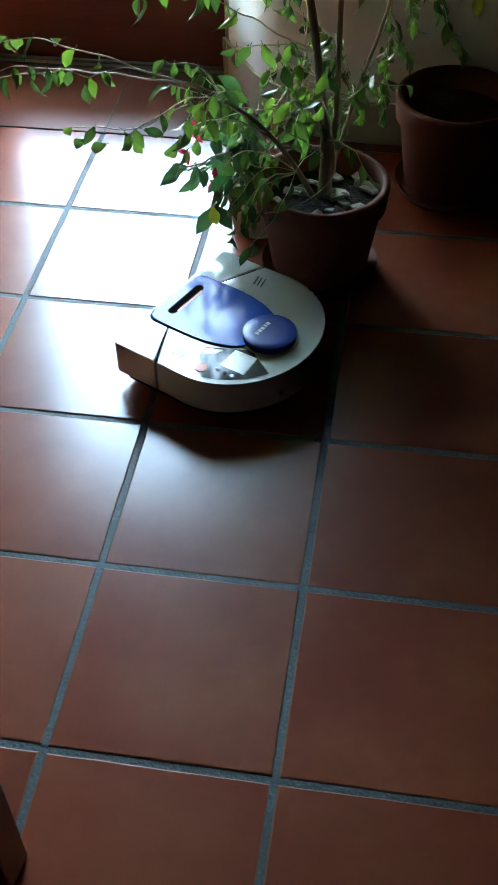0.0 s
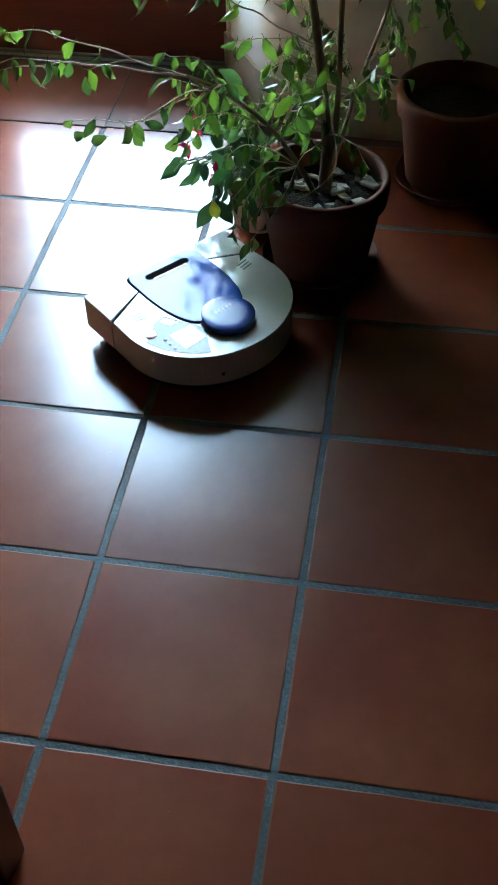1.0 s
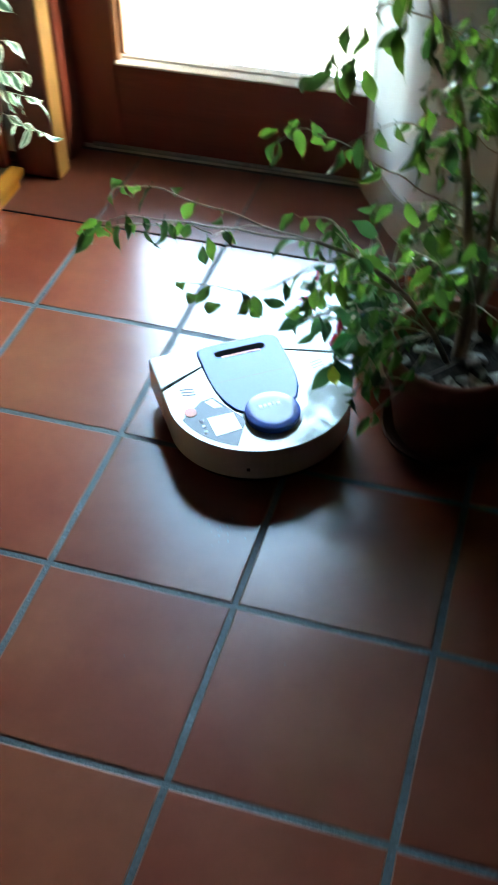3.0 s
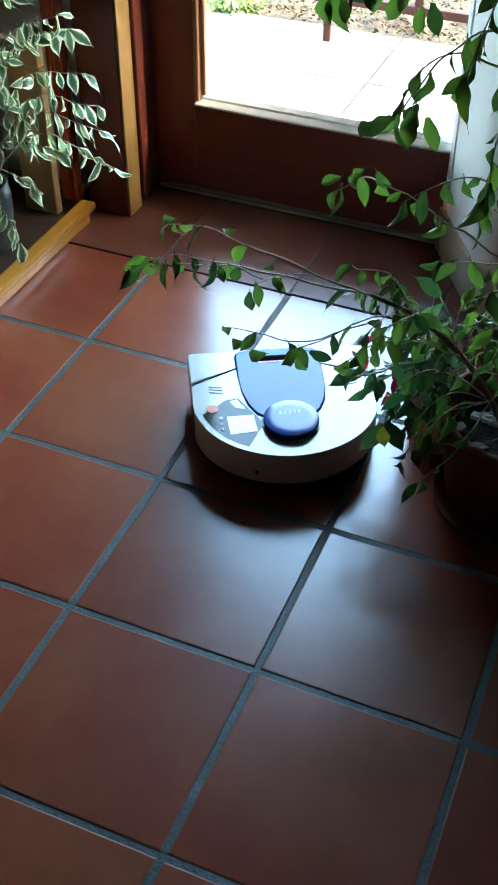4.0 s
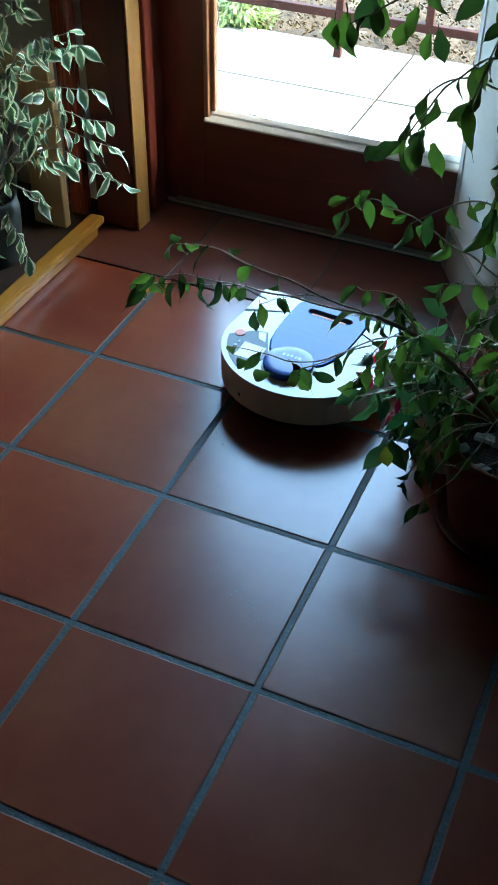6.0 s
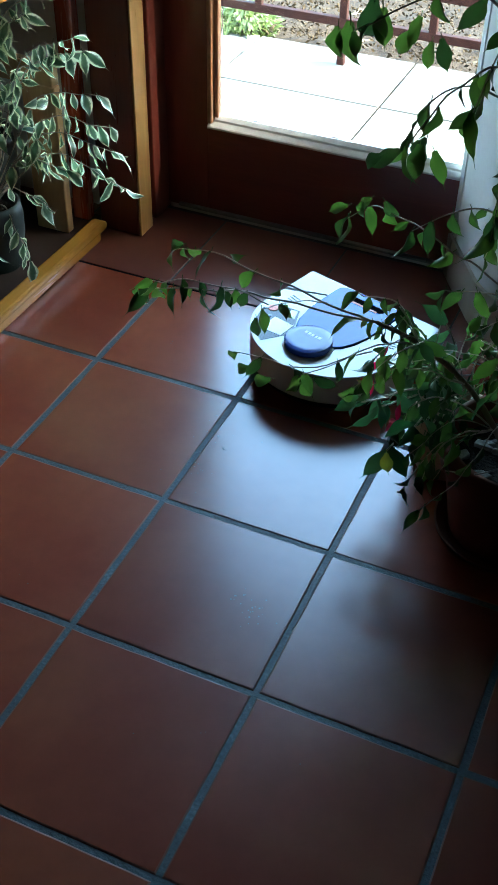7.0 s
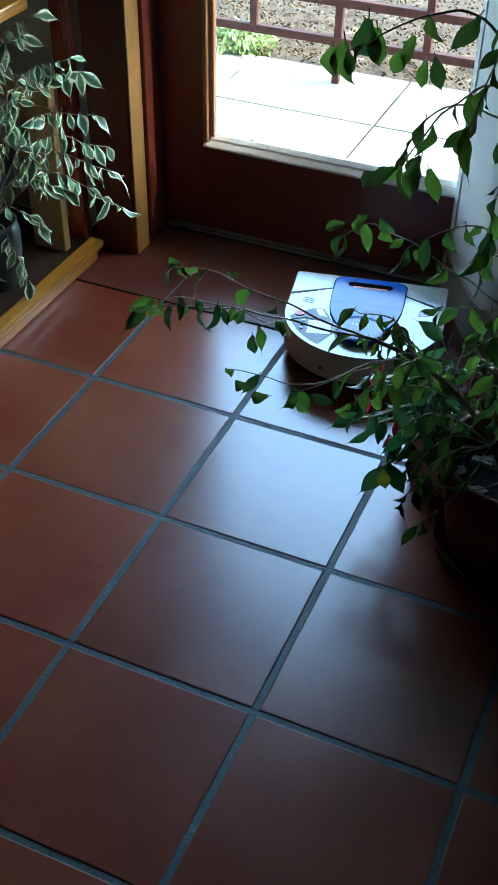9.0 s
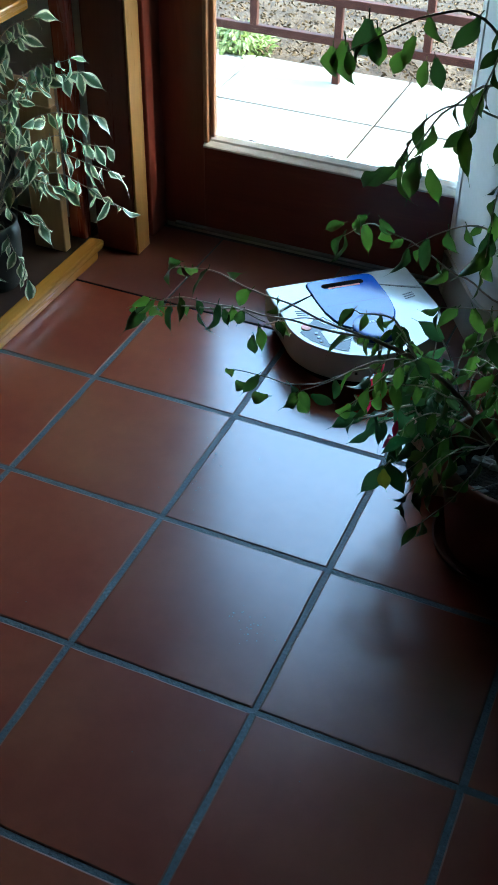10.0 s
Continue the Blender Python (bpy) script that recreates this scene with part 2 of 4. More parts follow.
FENCE = noisy("brown_painted_iron", [(0.3, (0.020, 0.007, 0.006)), (0.7, (0.036, 0.014, 0.011))], 20, 120, (0.6, 0.8), 0.2, spec=0.08)
FLECKS = noisy("pale_flecks", [(0.3, (0.09, 0.065, 0.05)), (0.7, (0.17, 0.13, 0.11))], 200, 900, (0.9, 1.0), 0.1, spec=0.05)
PAVER = noisy("pale_stone_paver", [(0.25, (0.108, 0.104, 0.097)), (0.75, (0.150, 0.146, 0.137))], 4, 70, (0.7, 0.9), 0.3, spread=0.05, spec=0.1)
MULCH = noisy("bark_mulch_bed", [(0.3, (0.016, 0.011, 0.008)), (0.55, (0.042, 0.031, 0.022)), (0.8, (0.085, 0.068, 0.050))], 16, 90, (0.8, 1.0), 1.0, depth=0.02, spec=0.1)
STRAW = noisy("dry_leaf_litter", [(0.3, (0.012, 0.008, 0.005)), (0.5, (0.036, 0.024, 0.013)), (0.75, (0.105, 0.074, 0.040))], 45, 160, (0.7, 0.9), 0.3, spec=0.1)
GROUND = noisy("dry_garden_ground", [(0.3, (0.09, 0.08, 0.045)), (0.7, (0.22, 0.19, 0.11))], 2, 20, (0.9, 1.0), 0.5, depth=0.03, spec=0.1)
BUSH = leaf_material("garden_bush_leaf", (0.085, 0.12, 0.04), (0.17, 0.22, 0.08), gloss=0.6, through_light=0.3)
TABLE = noisy("dark_red_table_wood", [(0.25, (0.05, 0.012, 0.007)), (0.75, (0.12, 0.035, 0.018))], 4, 30, (0.25, 0.4), 0.1, stretch=(0.8, 7, 7), depth=0.001)


# ---- mesh helpers ----
def mesh_of(name, bm, material, smooth=False):
    me = bpy.data.meshes.new(name)
    bmesh.ops.recalc_face_normals(bm, faces=bm.faces)
    for f in bm.faces:
        f.smooth = smooth
    bm.to_mesh(me)
    bm.free()
    me.materials.append(material)
    return me


def part(name, bm, material, parent=None, label="", smooth=False):
    me = bm if isinstance(bm, bpy.types.Mesh) else mesh_of(name, bm, material, smooth)
    ob = new(name, me)
    ob.parent = parent
    return tagged(ob, label)


def base(name, m, label, category, group="", kind=""):
    """The Empty at a thing's foot."""
    ob = new(name)
    ob.empty_display_size = 0.05
    ob.matrix_world = m
    return tagged(ob, label, category, group, kind)


def box(x0, x1, y0, y1, z0, z1, bevel=0.0, bm=None, segments=2):
    b = bmesh.new()
    bmesh.ops.create_cube(b, size=1, matrix=Matrix.Translation(((x0 + x1) / 2, (y0 + y1) / 2, (z0 + z1) / 2)) @ Matrix.Diagonal((x1 - x0, y1 - y0, z1 - z0, 1)))
    if bevel:
        bmesh.ops.bevel(b, geom=b.edges[:], offset=bevel, segments=segments, affect="EDGES", profile=0.5)
    return joined(bm, b)


def joined(bm, b):
    if bm is None:
        return b
    me = bpy.data.meshes.new("tmp")
    b.to_mesh(me)
    bm.from_mesh(me)
    bpy.data.meshes.remove(me)
    b.free()
    return bm


def prism(outline, z0, z1, bevel=0.0, segments=2):
    """An outline in x and y, drawn up from z0 to z1, its top and bottom edges rounded."""
    b = bmesh.new()
    low = [b.verts.new((x, y, z0)) for x, y in outline]
    top = [b.verts.new((x, y, z1)) for x, y in outline]
    n = len(outline)
    b.faces.new(top)
    b.faces.new(low[::-1])
    for i in range(n):
        b.faces.new((low[i], low[(i + 1) % n], top[(i + 1) % n], top[i]))
    if bevel:
        rim = [e for e in b.edges if e.verts[0].co.z == e.verts[1].co.z]
        bmesh.ops.bevel(b, geom=rim, offset=bevel, segments=segments, affect="EDGES", profile=0.5)
    return b


def lathe(profile, steps=48, wobble=0.0, seed=0):
    """A profile of (radius, height) turned about z."""
    b = bmesh.new()
    rings = []
    for r, z in profile:
        ring = []
        for i in range(steps):
            a = 2 * math.pi * i / steps
            k = 1 + wobble * noise.noise((3 * math.cos(a), 3 * math.sin(a), z * 9 + seed))
            ring.append(b.verts.new((r * k * math.cos(a), r * k * math.sin(a), z)))
        rings.append(ring)
    for p, q in zip(rings, rings[1:]):
        for i in range(steps):
            b.faces.new((p[i], p[(i + 1) % steps], q[(i + 1) % steps], q[i]))
    for ring in (rings[0], rings[-1]):
        if (ring[0].co.xy).length > 1e-4:
            b.faces.new(ring)
    return b


def spline(points, steps=6):
    """Points along a smooth line through the given ones."""
    p = [Vector(q) for q in points]
    p = [2 * p[0] - p[1], *p, 2 * p[-1] - p[-2]]
    out = []
    for i in range(1, len(p) - 2):
        for k in range(steps):
            t = k / steps
            out.append(0.5 * (2 * p[i] + (p[i + 1] - p[i - 1]) * t + (2 * p[i - 1] - 5 * p[i] + 4 * p[i + 1] - p[i + 2]) * t * t + (3 * p[i] - p[i - 1] - 3 * p[i + 1] + p[i + 2]) * t ** 3))
    return out + [p[-2]]


def tube(line, r0, r1, sides=7, bm=None):
    b = bm or bmesh.new()
    rings, n = [], len(line)
    for i, p in enumerate(line):
        way = (line[min(i + 1, n - 1)] - line[max(i - 1, 0)]).normalized()
        u = way.cross(Vector((0.31, 0.87, 0.38))).normalized()
        v = way.cross(u)
        r = r0 + (r1 - r0) * i / (n - 1)
        rings.append([b.verts.new(p + r * (math.cos(2 * math.pi * k / sides) * u + math.sin(2 * math.pi * k / sides) * v)) for k in range(sides)])
    for p, q in zip(rings, rings[1:]):
        for k in range(sides):
            b.faces.new((p[k], p[(k + 1) % sides], q[(k + 1) % sides], q[k]))
    b.faces.new(rings[0])
    b.faces.new(rings[-1])
    return b


def leaf_mesh(name, material, long, wide, curl, fold, seed=0):
    """A lance-shaped leaf with a drip tip that grows along +y from the origin, folded along its midrib, bent down and wavy at the rim; the blade's half width lies in its UV."""
    b = bmesh.new()
    uv = b.loops.layers.uv.new("UVMap")
    rnd = random.Random(seed)
    rows, cols, n = [], (-1, -0.5, 0, 0.5, 1), 10
    phase, twist = rnd.random() * 6, rnd.uniform(-0.5, 0.5)
    for i in range(n + 1):
        t = i / n
        body = max(math.sin(math.pi * min(1.0, t / 0.80)) ** 0.9 * (1.16 - 0.42 * t), 0.30 * (1 - t) ** 1.2)
        w = wide / 2 * max(body, 0.02)
        y, z = long * math.sin(curl * t) / curl, -long * (1 - math.cos(curl * t)) / curl
        side = 0.10 * wide * math.sin(2.2 * t + phase)
        row = []
        for c in cols:
            wave = 0.14 * wide * abs(c) * body * math.sin(9 * t + phase + (2 if c > 0 else 0))
            v = Vector((c * w + side * t, 0, fold * abs(c) * w + wave))
            v = Matrix.Rotation(twist * t, 3, "Y") @ v
            row.append((b.verts.new((v.x, y + v.y, z + v.z)), abs(c), t))
        rows.append(row)
    for p, q in zip(rows, rows[1:]):
        for k in range(len(cols) - 1):
            quad = (p[k], p[k + 1], q[k + 1], q[k])
            f = b.faces.new([v[0] for v in quad])
            for loop, v in zip(f.loops, quad):
                loop[uv].uv = (v[1], v[2])
    # a short stalk
    st = [Vector((0, -0.14 * long, 0.003)), Vector((0, -0.05 * long, 0.001)), Vector((0, 0.05 * long, 0))]
    tube(st, 0.0006, 0.0005, 4, b)
    return mesh_of(name, b, material, True)


def leaf_pose(place, way, face):
    """Where a leaf hangs: its foot, the way that its tip points, the way that its blade faces."""
    y = Vector(way).normalized()
    x = y.cross(Vector(face)).normalized()
    z = x.cross(y)
    return Matrix.Translation(place) @ Matrix((x, y, z)).transposed().to_4x4()


def hang_leaf(plant, meshes, rnd, place, out, droop=0.8, size=1.0):
    droop = max(0.1, min(1.0, droop + rnd.uniform(-0.25, 0.2)))
    way = Vector(out).normalized() * (1 - droop) + Vector((rnd.uniform(-0.55, 0.55), rnd.uniform(-0.55, 0.55), -1)) * droop
    face = Vector((rnd.uniform(-1, 1), rnd.uniform(-1.1, 0.7), rnd.uniform(-0.1, 1.3)))
    ob = new("leaf", rnd.choice(meshes))
    ob.parent = plant
    ob.matrix_local = plant.matrix_world.inverted() @ leaf_pose(place, way, face) @ Matrix.Scale(size * rnd.uniform(0.62, 1.2), 4)
    return ob


def leafy_twig(plant, meshes, rnd, points, r0, r1, every, material, droop=0.75, size=1.0, start=0.25, name="twig"):
    """A bent twig in the world's space, with leaves left and right of it along its outer part."""
    line = spline(points, 6)
    inv = plant.matrix_world.inverted()
    line = [p + 0.006 * noise.noise_vector(p * 23) if 0 < k < len(line) - 1 else p for k, p in enumerate(line)]
    part(name, tube([inv @ p for p in line], r0 * 0.75, r1 * 0.8, 6), material, plant, smooth=True)
    length, run, side = 0.0, [0.0], 1
    for a, b in zip(line, line[1:]):
        length += (b - a).length
        run.append(length)
    d = start * length
    while d <= length + 1e-6:
        i = min(max(k for k, s in enumerate(run) if s <= d + 1e-6), len(line) - 2)
        way = (line[i + 1] - line[i]).normalized()
        p = line[i] + way * (d - run[i])
        across = way.cross(Vector((0, 0, 1))) * side + 0.5 * way
        hang_leaf(plant, meshes, rnd, p, across, droop * rnd.uniform(0.7, 1.15), size)
        side = -side
        d += every * rnd.uniform(0.6, 1.4)
    hang_leaf(plant, meshes, rnd, line[-1], way, droop * 0.7, size)


# ---- the room ----
T = 0.305                       # tile pitch
DOOR_Y = 1.535                  # inner face of the door leaf
WALL_Y = 1.257                  # inner face of the wall beside the door

# rounded, splayed end of the wall beside the door
turn_a, turn_b, turn_c = Vector((0.022, 1.378)), Vector((0.092, WALL_Y)), Vector((0.36, WALL_Y))
bend = [(1 - k) ** 2 * turn_a + 2 * k * (1 - k) * turn_b + k * k * turn_c for k in [i / 30 for i in range(31)]]
face = [(-0.070, 1.532), (-0.0585, 1.511), (-0.0545, 1.513), (-0.0535, 1.503)] + [(p.x, p.y) for p in bend]
splay = face + [(3.4, WALL_Y), (3.4, 1.75), (0.16, 1.75), (0.16, 1.600), (0.10, 1.600), (0.10, 1.532)]
tagged(part("wall_north", prism(splay, -0.02, 2.6), PLASTER), "white plastered wall with a rounded splayed end beside the door", "wall", kind="structure")
skirt = [(x - 0.006, y - 0.005) for x, y in face] + [(3.4, WALL_Y - 0.006), (3.4, WALL_Y + 0.02)] + [(x + 0.02, y + 0.02) for x, y in face[:0:-1]] + [(-0.063, 1.532)]
tagged(part("baseboard", prism(skirt, 0.0, 0.100, 0.002), SKIRTING), "greige stone skirting along the plastered wall", "baseboard", kind="structure")
tagged(part("wall_north_left", box(-1.70, -0.812, 1.470, 1.75, -0.02, 2.6), PLASTER), "shaded plaster wall beside the door frame", "wall", kind="structure")
tagged(part("wall_lintel", box(-0.8115, 0.10, 1.585, 1.75, 2.102, 2.6), PLASTER), "plaster lintel above the garden door", "wall", kind="structure")
# unseen walls and ceiling close the room, dark so that little light bounces
tagged(part("wall_west", box(-1.85, -1.70, -5.2, 1.75, -0.02, 2.6), PANEL), "unseen side wall, dark to cut bounced light", "wall", kind="structure")
tagged(part("wall_east", box(3.4, 3.55, -5.2, 1.75, -0.02, 2.6), PANEL), "unseen side wall, dark to cut bounced light", "wall", kind="structure")
tagged(part("wall_south", box(-1.85, 3.55, -5.35, -5.2, -0.02, 2.6), PANEL), "unseen back wall, dark to cut bounced light", "wall", kind="structure")
tagged(part("ceiling", box(-1.85, 3.55, -5.35, 1.75, 2.6, 2.7), CEILING), "unseen boarded ceiling, dark to cut bounced light", "ceiling", kind="structure")
floor = tagged(part("floor", box(-1.85, 3.55, -5.35, 1.75, -0.12, -0.0014), GROUT), "glossy terracotta tile floor with grey joints", "floor", kind="structure")


def garden_door():
    d = base("door_1", pose(0, DOOR_Y, 0), "red varnished wooden garden door, shut, glazed above a low panel", "door", kind="structure")
    part("bottom_rail", box(-0.66, 0.06, 0, 0.045, 0.012, 0.222, 0.002), WOOD_X, d)
    part("top_rail", box(-0.66, 0.06, 0, 0.045, 1.93, 2.06, 0.002), WOOD_X, d)
    part("stile", box(-0.766, -0.660, 0, 0.045, 0.012, 2.06, 0.002), WOOD, d)
    part("stile", box(0.06, 0.12, 0.002, 0.045, 0.012, 2.06, 0.002), WOOD, d)
    bead = prism([(-0.004, 0.222), (0.0225, 0.222), (0.0225, 0.247), (0.019, 0.2475), (0.010, 0.240), (0.008, 0.236), (-0.002, 0.2285), (-0.004, 0.226)], -0.660, 0.06)
    bead.transform(Matrix(((0, 0, 1, 0), (1, 0, 0, 0), (0, 1, 0, 0), (0, 0, 0, 1))))
    part("glazing_bead", bead, BEAD, d, "worn glazing bead, coloured pale for the sky's glare")
    upright = box(-0.660, -0.648, -0.004, 0.020, 0.234, 1.93, 0.003)
    box(-0.648, -0.636, 0.006, 0.022, 0.246, 1.93, 0.003, upright)
    part("glazing_bead", upright, BEAD_SIDE, d, "worn red-brown glazing bead")
    pane = part("pane", box(-0.636, 0.06, 0.024, 0.030, 0.246, 1.93), GLASS, d, "clear glass pane")
    pane.visible_shadow = False
    strip = box(-0.735, 0.06, -0.012, 0.0, 0.014, 0.021, 0.002)
    part("weather_strip", strip, STEEL, d, "dull grey weather strip")
    return d


def door_frame():
    fr = base("door_frame", pose(0, 0, 0), "dark red varnished door frame of stepped timbers", "door frame", kind="structure")
    part("jamb", box(-0.8115, -0.766, 1.466, 1.75, 0.0, 2.10, 0.003), WOOD, fr)
    part("head", box(-0.742, 0.10, 1.535, 1.60, 2.064, 2.10, 0.002), WOOD_X, fr)
    part("sill", box(-0.765, 0.10, DOOR_Y + 0.004, 1.75, -0.02, 0.010, 0.003), SKIRTING, fr, "pale stone sill")
    return fr


def timber_post():
    p = base("timber_post", pose(-0.803, 1.412, 0), "thick varnished timber post, one side coloured amber as if lit", "post")
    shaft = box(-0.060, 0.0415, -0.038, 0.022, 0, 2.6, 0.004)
    # rear part stepped back so that this end of the side falls dark
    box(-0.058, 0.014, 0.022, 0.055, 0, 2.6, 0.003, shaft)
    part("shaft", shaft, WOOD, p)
    # amber strip paints the door light on the post; its width sets where shade begins
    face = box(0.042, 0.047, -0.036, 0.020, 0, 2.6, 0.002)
    part("facing", face, LIT_AMBER, p, "amber strip standing for the lit side of the post")
    return p


garden_door()
door_frame()
timber_post()


# ---- the shelf with potted plants ----
def plant_shelf():
    s = base("plant_shelf", pose(-0.83, 1.32, 0), "low varnished wooden plant shelf with pale pine uprights", "shelf")
    plinth = box(-0.026, 0.0, -2.2, 0.0, 0.0, 0.030, 0.006)
    box(-0.026, 0.012, -2.2, 0.012, 0.030, 0.050, 0.007, plinth)
    part("plinth", plinth, AMBER_Y, s, "amber varnished plinth moulding")
    part("base_board", box(-0.34, -0.027, -2.2, 0.05, 0.004, 0.036, 0.003), PANEL, s, "dark stained base board")
    part("rail", box(-0.309, -0.052, -0.060, -0.034, 0.3755, 0.425, 0.003), PINE, s, "pale pine cross rail")
    part("upright", box(-0.132, -0.050, -0.058, -0.035, 0.036, 0.375, 0.003), PINE, s, "pale pine upright board")
    part("post", box(-0.082, -0.040, 0.015, 0.045, 0.0, 1.9, 0.006), RED_WOOD, s, "red varnished corner post")
    part("shelf_board", box(-0.31, -0.075, -2.2, -0.060, 0.575, 0.60, 0.004), AMBER_Y, s)
    # dark board paints the deep shade at the back of the shelf
    part("back_panel", box(-0.34, -0.312, -2.2, 0.10, 0.0, 1.3, 0.002), PANEL, s, "back panel, coloured dark for the deep shade behind")
    part("upright", box(-0.150, -0.118, -1.3, -1.24, 0.036, 0.574, 0.003), PINE, s, "pale pine upright board")
    return s


plant_shelf()


# ---- pots ----
def clay_pot(name, x, y, r, h, material, label, foot=0.72, saucer=True):
    p = base(name, pose(x, y, 0), label, "plant pot")
    low = 0.012 if saucer else 0.0
    k = 0.045
    part("body", lathe([(0, low), (r * foot, low), (r * foot + 0.004, low + 0.006), (r * 0.93, h - 0.05), (r * 0.95, h - 0.048), (r, h - 0.045), (r + 0.003, h - 0.006), (r, h), (r - 0.010, h), (r - 0.013, h - k), (r - 0.018, h - k - 0.012), (0, h - k - 0.012)], 56, 0.012), material, p, smooth=True)
    part("soil", lathe([(r - 0.021, h - 0.054), (r - 0.023, h - 0.042), (r * 0.6, h - 0.038), (r * 0.3, h - 0.034), (0, h - 0.036)], 40, 0.04, 3), SOIL, p, "dark potting soil")
    if saucer:
        part("saucer", lathe([(0, 0), (r * 0.80, 0), (r * 0.93, 0.018), (r * 0.95, 0.026), (r * 0.92, 0.026), (r * 0.78, 0.008), (0, 0.008)], 48), material, p)
    return p


POT = (0.243, 0.775)
big_pot = clay_pot("ficus_pot", *POT, 0.121, 0.200, CLAY, "worn terracotta pot with soil and bark chips")
clay_pot("terracotta_pot", 0.482, 1.100, 0.123, 0.214, CLAY, "dark terracotta pot of bare soil by the wall")
small_pot = clay_pot("small_pot", 0.105, 0.905, 0.068, 0.125, PALE_CLAY, "small pale limed terracotta pot", saucer=False)
rnd = random.Random(4)
for i in range(24):
    a, d = rnd.uniform(0, 6.28), 0.092 * math.sqrt(rnd.uniform(0.08, 1))
    l, w = rnd.uniform(0.009, 0.021), rnd.uniform(0.006, 0.012)
    place = Vector((POT[0] + d * math.cos(a), POT[1] + d * math.sin(a)))
    if i == 0:
        l, w, place = 0.026, 0.006, Vector((0.266, 0.770))
    b = box(-l, l, -w, w, -0.004, 0.004, 0.002)
    for v in b.verts:
        v.co += 0.006 * noise.noise_vector(v.co * 90 + Vector((i * 3.1, 0, 0)))
    chip = part("bark_chip", b, CHIP, None, smooth=False)
    chip.matrix_world = pose(place.x, place.y, 0.1690 - 0.05 * (place - Vector(POT)).length + rnd.uniform(0, 0.003), rnd.uniform(-15, 15), rnd.uniform(-15, 15), 0 if i == 0 else rnd.uniform(0, 180))
    tagged(chip, "grey weathered bark chip on the potting soil", "bark chip", "bark chips in the ficus pot")


# ---- ficus ----
def ficus():
    rnd = random.Random(11)
    f = base("ficus_tree", pose(*POT, 0.160), "weeping fig with slim stems and glossy green leaves", "houseplant")
    meshes = [leaf_mesh("leaf", LEAF, 0.0495, 0.0178, 0.35 + 0.18 * k, 0.25 + 0.12 * (k % 3), seed=k) for k in range(8)]
    inv = f.matrix_world.inverted()

    def stem(points, r0, r1, name="stem"):
        part(name, tube([inv @ p for p in spline(points, 8)], r0, r1, 9), BARK, f, smooth=True)

    stem([(0.243, 0.775, 0.150), (0.245, 0.775, 0.28), (0.226, 0.775, 0.44), (0.206, 0.772, 0.56), (0.165, 0.765, 0.72), (0.128, 0.750, 0.92), (0.10, 0.74, 1.15)], 0.0095, 0.004, "trunk")
    stem([(0.252, 0.782, 0.150), (0.262, 0.78, 0.34), (0.262, 0.78, 0.54), (0.270, 0.785, 0.75), (0.255, 0.79, 1.0)], 0.006, 0.003)
    stem([(0.236, 0.765, 0.150), (0.200, 0.750, 0.23), (0.150, 0.725, 0.315), (0.085, 0.675, 0.40), (0.03, 0.630, 0.450)], 0.0055, 0.003)
    stem([(0.245, 0.79, 0.150), (0.29, 0.84, 0.33), (0.34, 0.88, 0.50), (0.36, 0.90, 0.70)], 0.004, 0.002)
    tw = lambda pts, every=0.022, r0=0.0022, size=1.0, start=0.2, droop=0.75: leafy_twig(f, meshes, rnd, pts, r0, 0.0008, every, TWIG, droop, size, start)
    # the long branch that reaches out over the floor
    tw([(0.03, 0.630, 0.450), (-0.03, 0.585, 0.492), (-0.10, 0.555, 0.525), (-0.18, 0.555, 0.545), (-0.235, 0.56, 0.535)], 0.03, 0.0024, start=0.5)
    tw([(0.03, 0.630, 0.450), (-0.05, 0.580, 0.480), (-0.14, 0.545, 0.500), (-0.22, 0.52, 0.500), (-0.275, 0.515, 0.488)], 0.020, 0.0024, start=0.55, droop=0.9)
    tw([(-0.10, 0.555, 0.487), (-0.18, 0.53, 0.515), (-0.25, 0.51, 0.51)], 0.022, 0.0014, start=0.3, droop=0.9)
    # hanging twigs under it
    tw([(0.085, 0.675, 0.40), (0.045, 0.57, 0.455), (0.005, 0.49, 0.455), (-0.03, 0.495, 0.430)], 0.045, 0.0016, start=0.6)
    tw([(0.045, 0.57, 0.445), (-0.03, 0.53, 0.420), (-0.09, 0.52, 0.425), (-0.135, 0.53, 0.415)], 0.045, 0.0014, start=0.55)
    tw([(-0.03, 0.585, 0.492), (-0.06, 0.54, 0.51), (-0.085, 0.495, 0.520)], 0.05, 0.0012, start=0.7)
    # dense middle
    tw([(0.150, 0.725, 0.315), (0.11, 0.66, 0.37), (0.06, 0.60, 0.40), (0.02, 0.58, 0.37)], 0.018)
    tw([(0.150, 0.725, 0.315), (0.09, 0.72, 0.36), (0.03, 0.70, 0.40), (-0.01, 0.67, 0.42)], 0.018)
    tw([(0.085, 0.675, 0.40), (0.04, 0.69, 0.45), (-0.01, 0.66, 0.47)], 0.018)
    tw([(0.085, 0.675, 0.40), (0.10, 0.61, 0.45), (0.09, 0.56, 0.47), (0.06, 0.52, 0.45)], 0.020)
    tw([(0.226, 0.775, 0.44), (0.15, 0.73, 0.50), (0.07, 0.72, 0.545), (-0.01, 0.72, 0.57), (-0.05, 0.71, 0.55)], 0.026, start=0.5)
    tw([(0.226, 0.775, 0.44), (0.16, 0.74, 0.47), (0.10, 0.70, 0.48)], 0.020)
    tw([(0.206, 0.772, 0.56), (0.15, 0.72, 0.60), (0.10, 0.69, 0.60), (0.05, 0.68, 0.57)], 0.026, start=0.5)
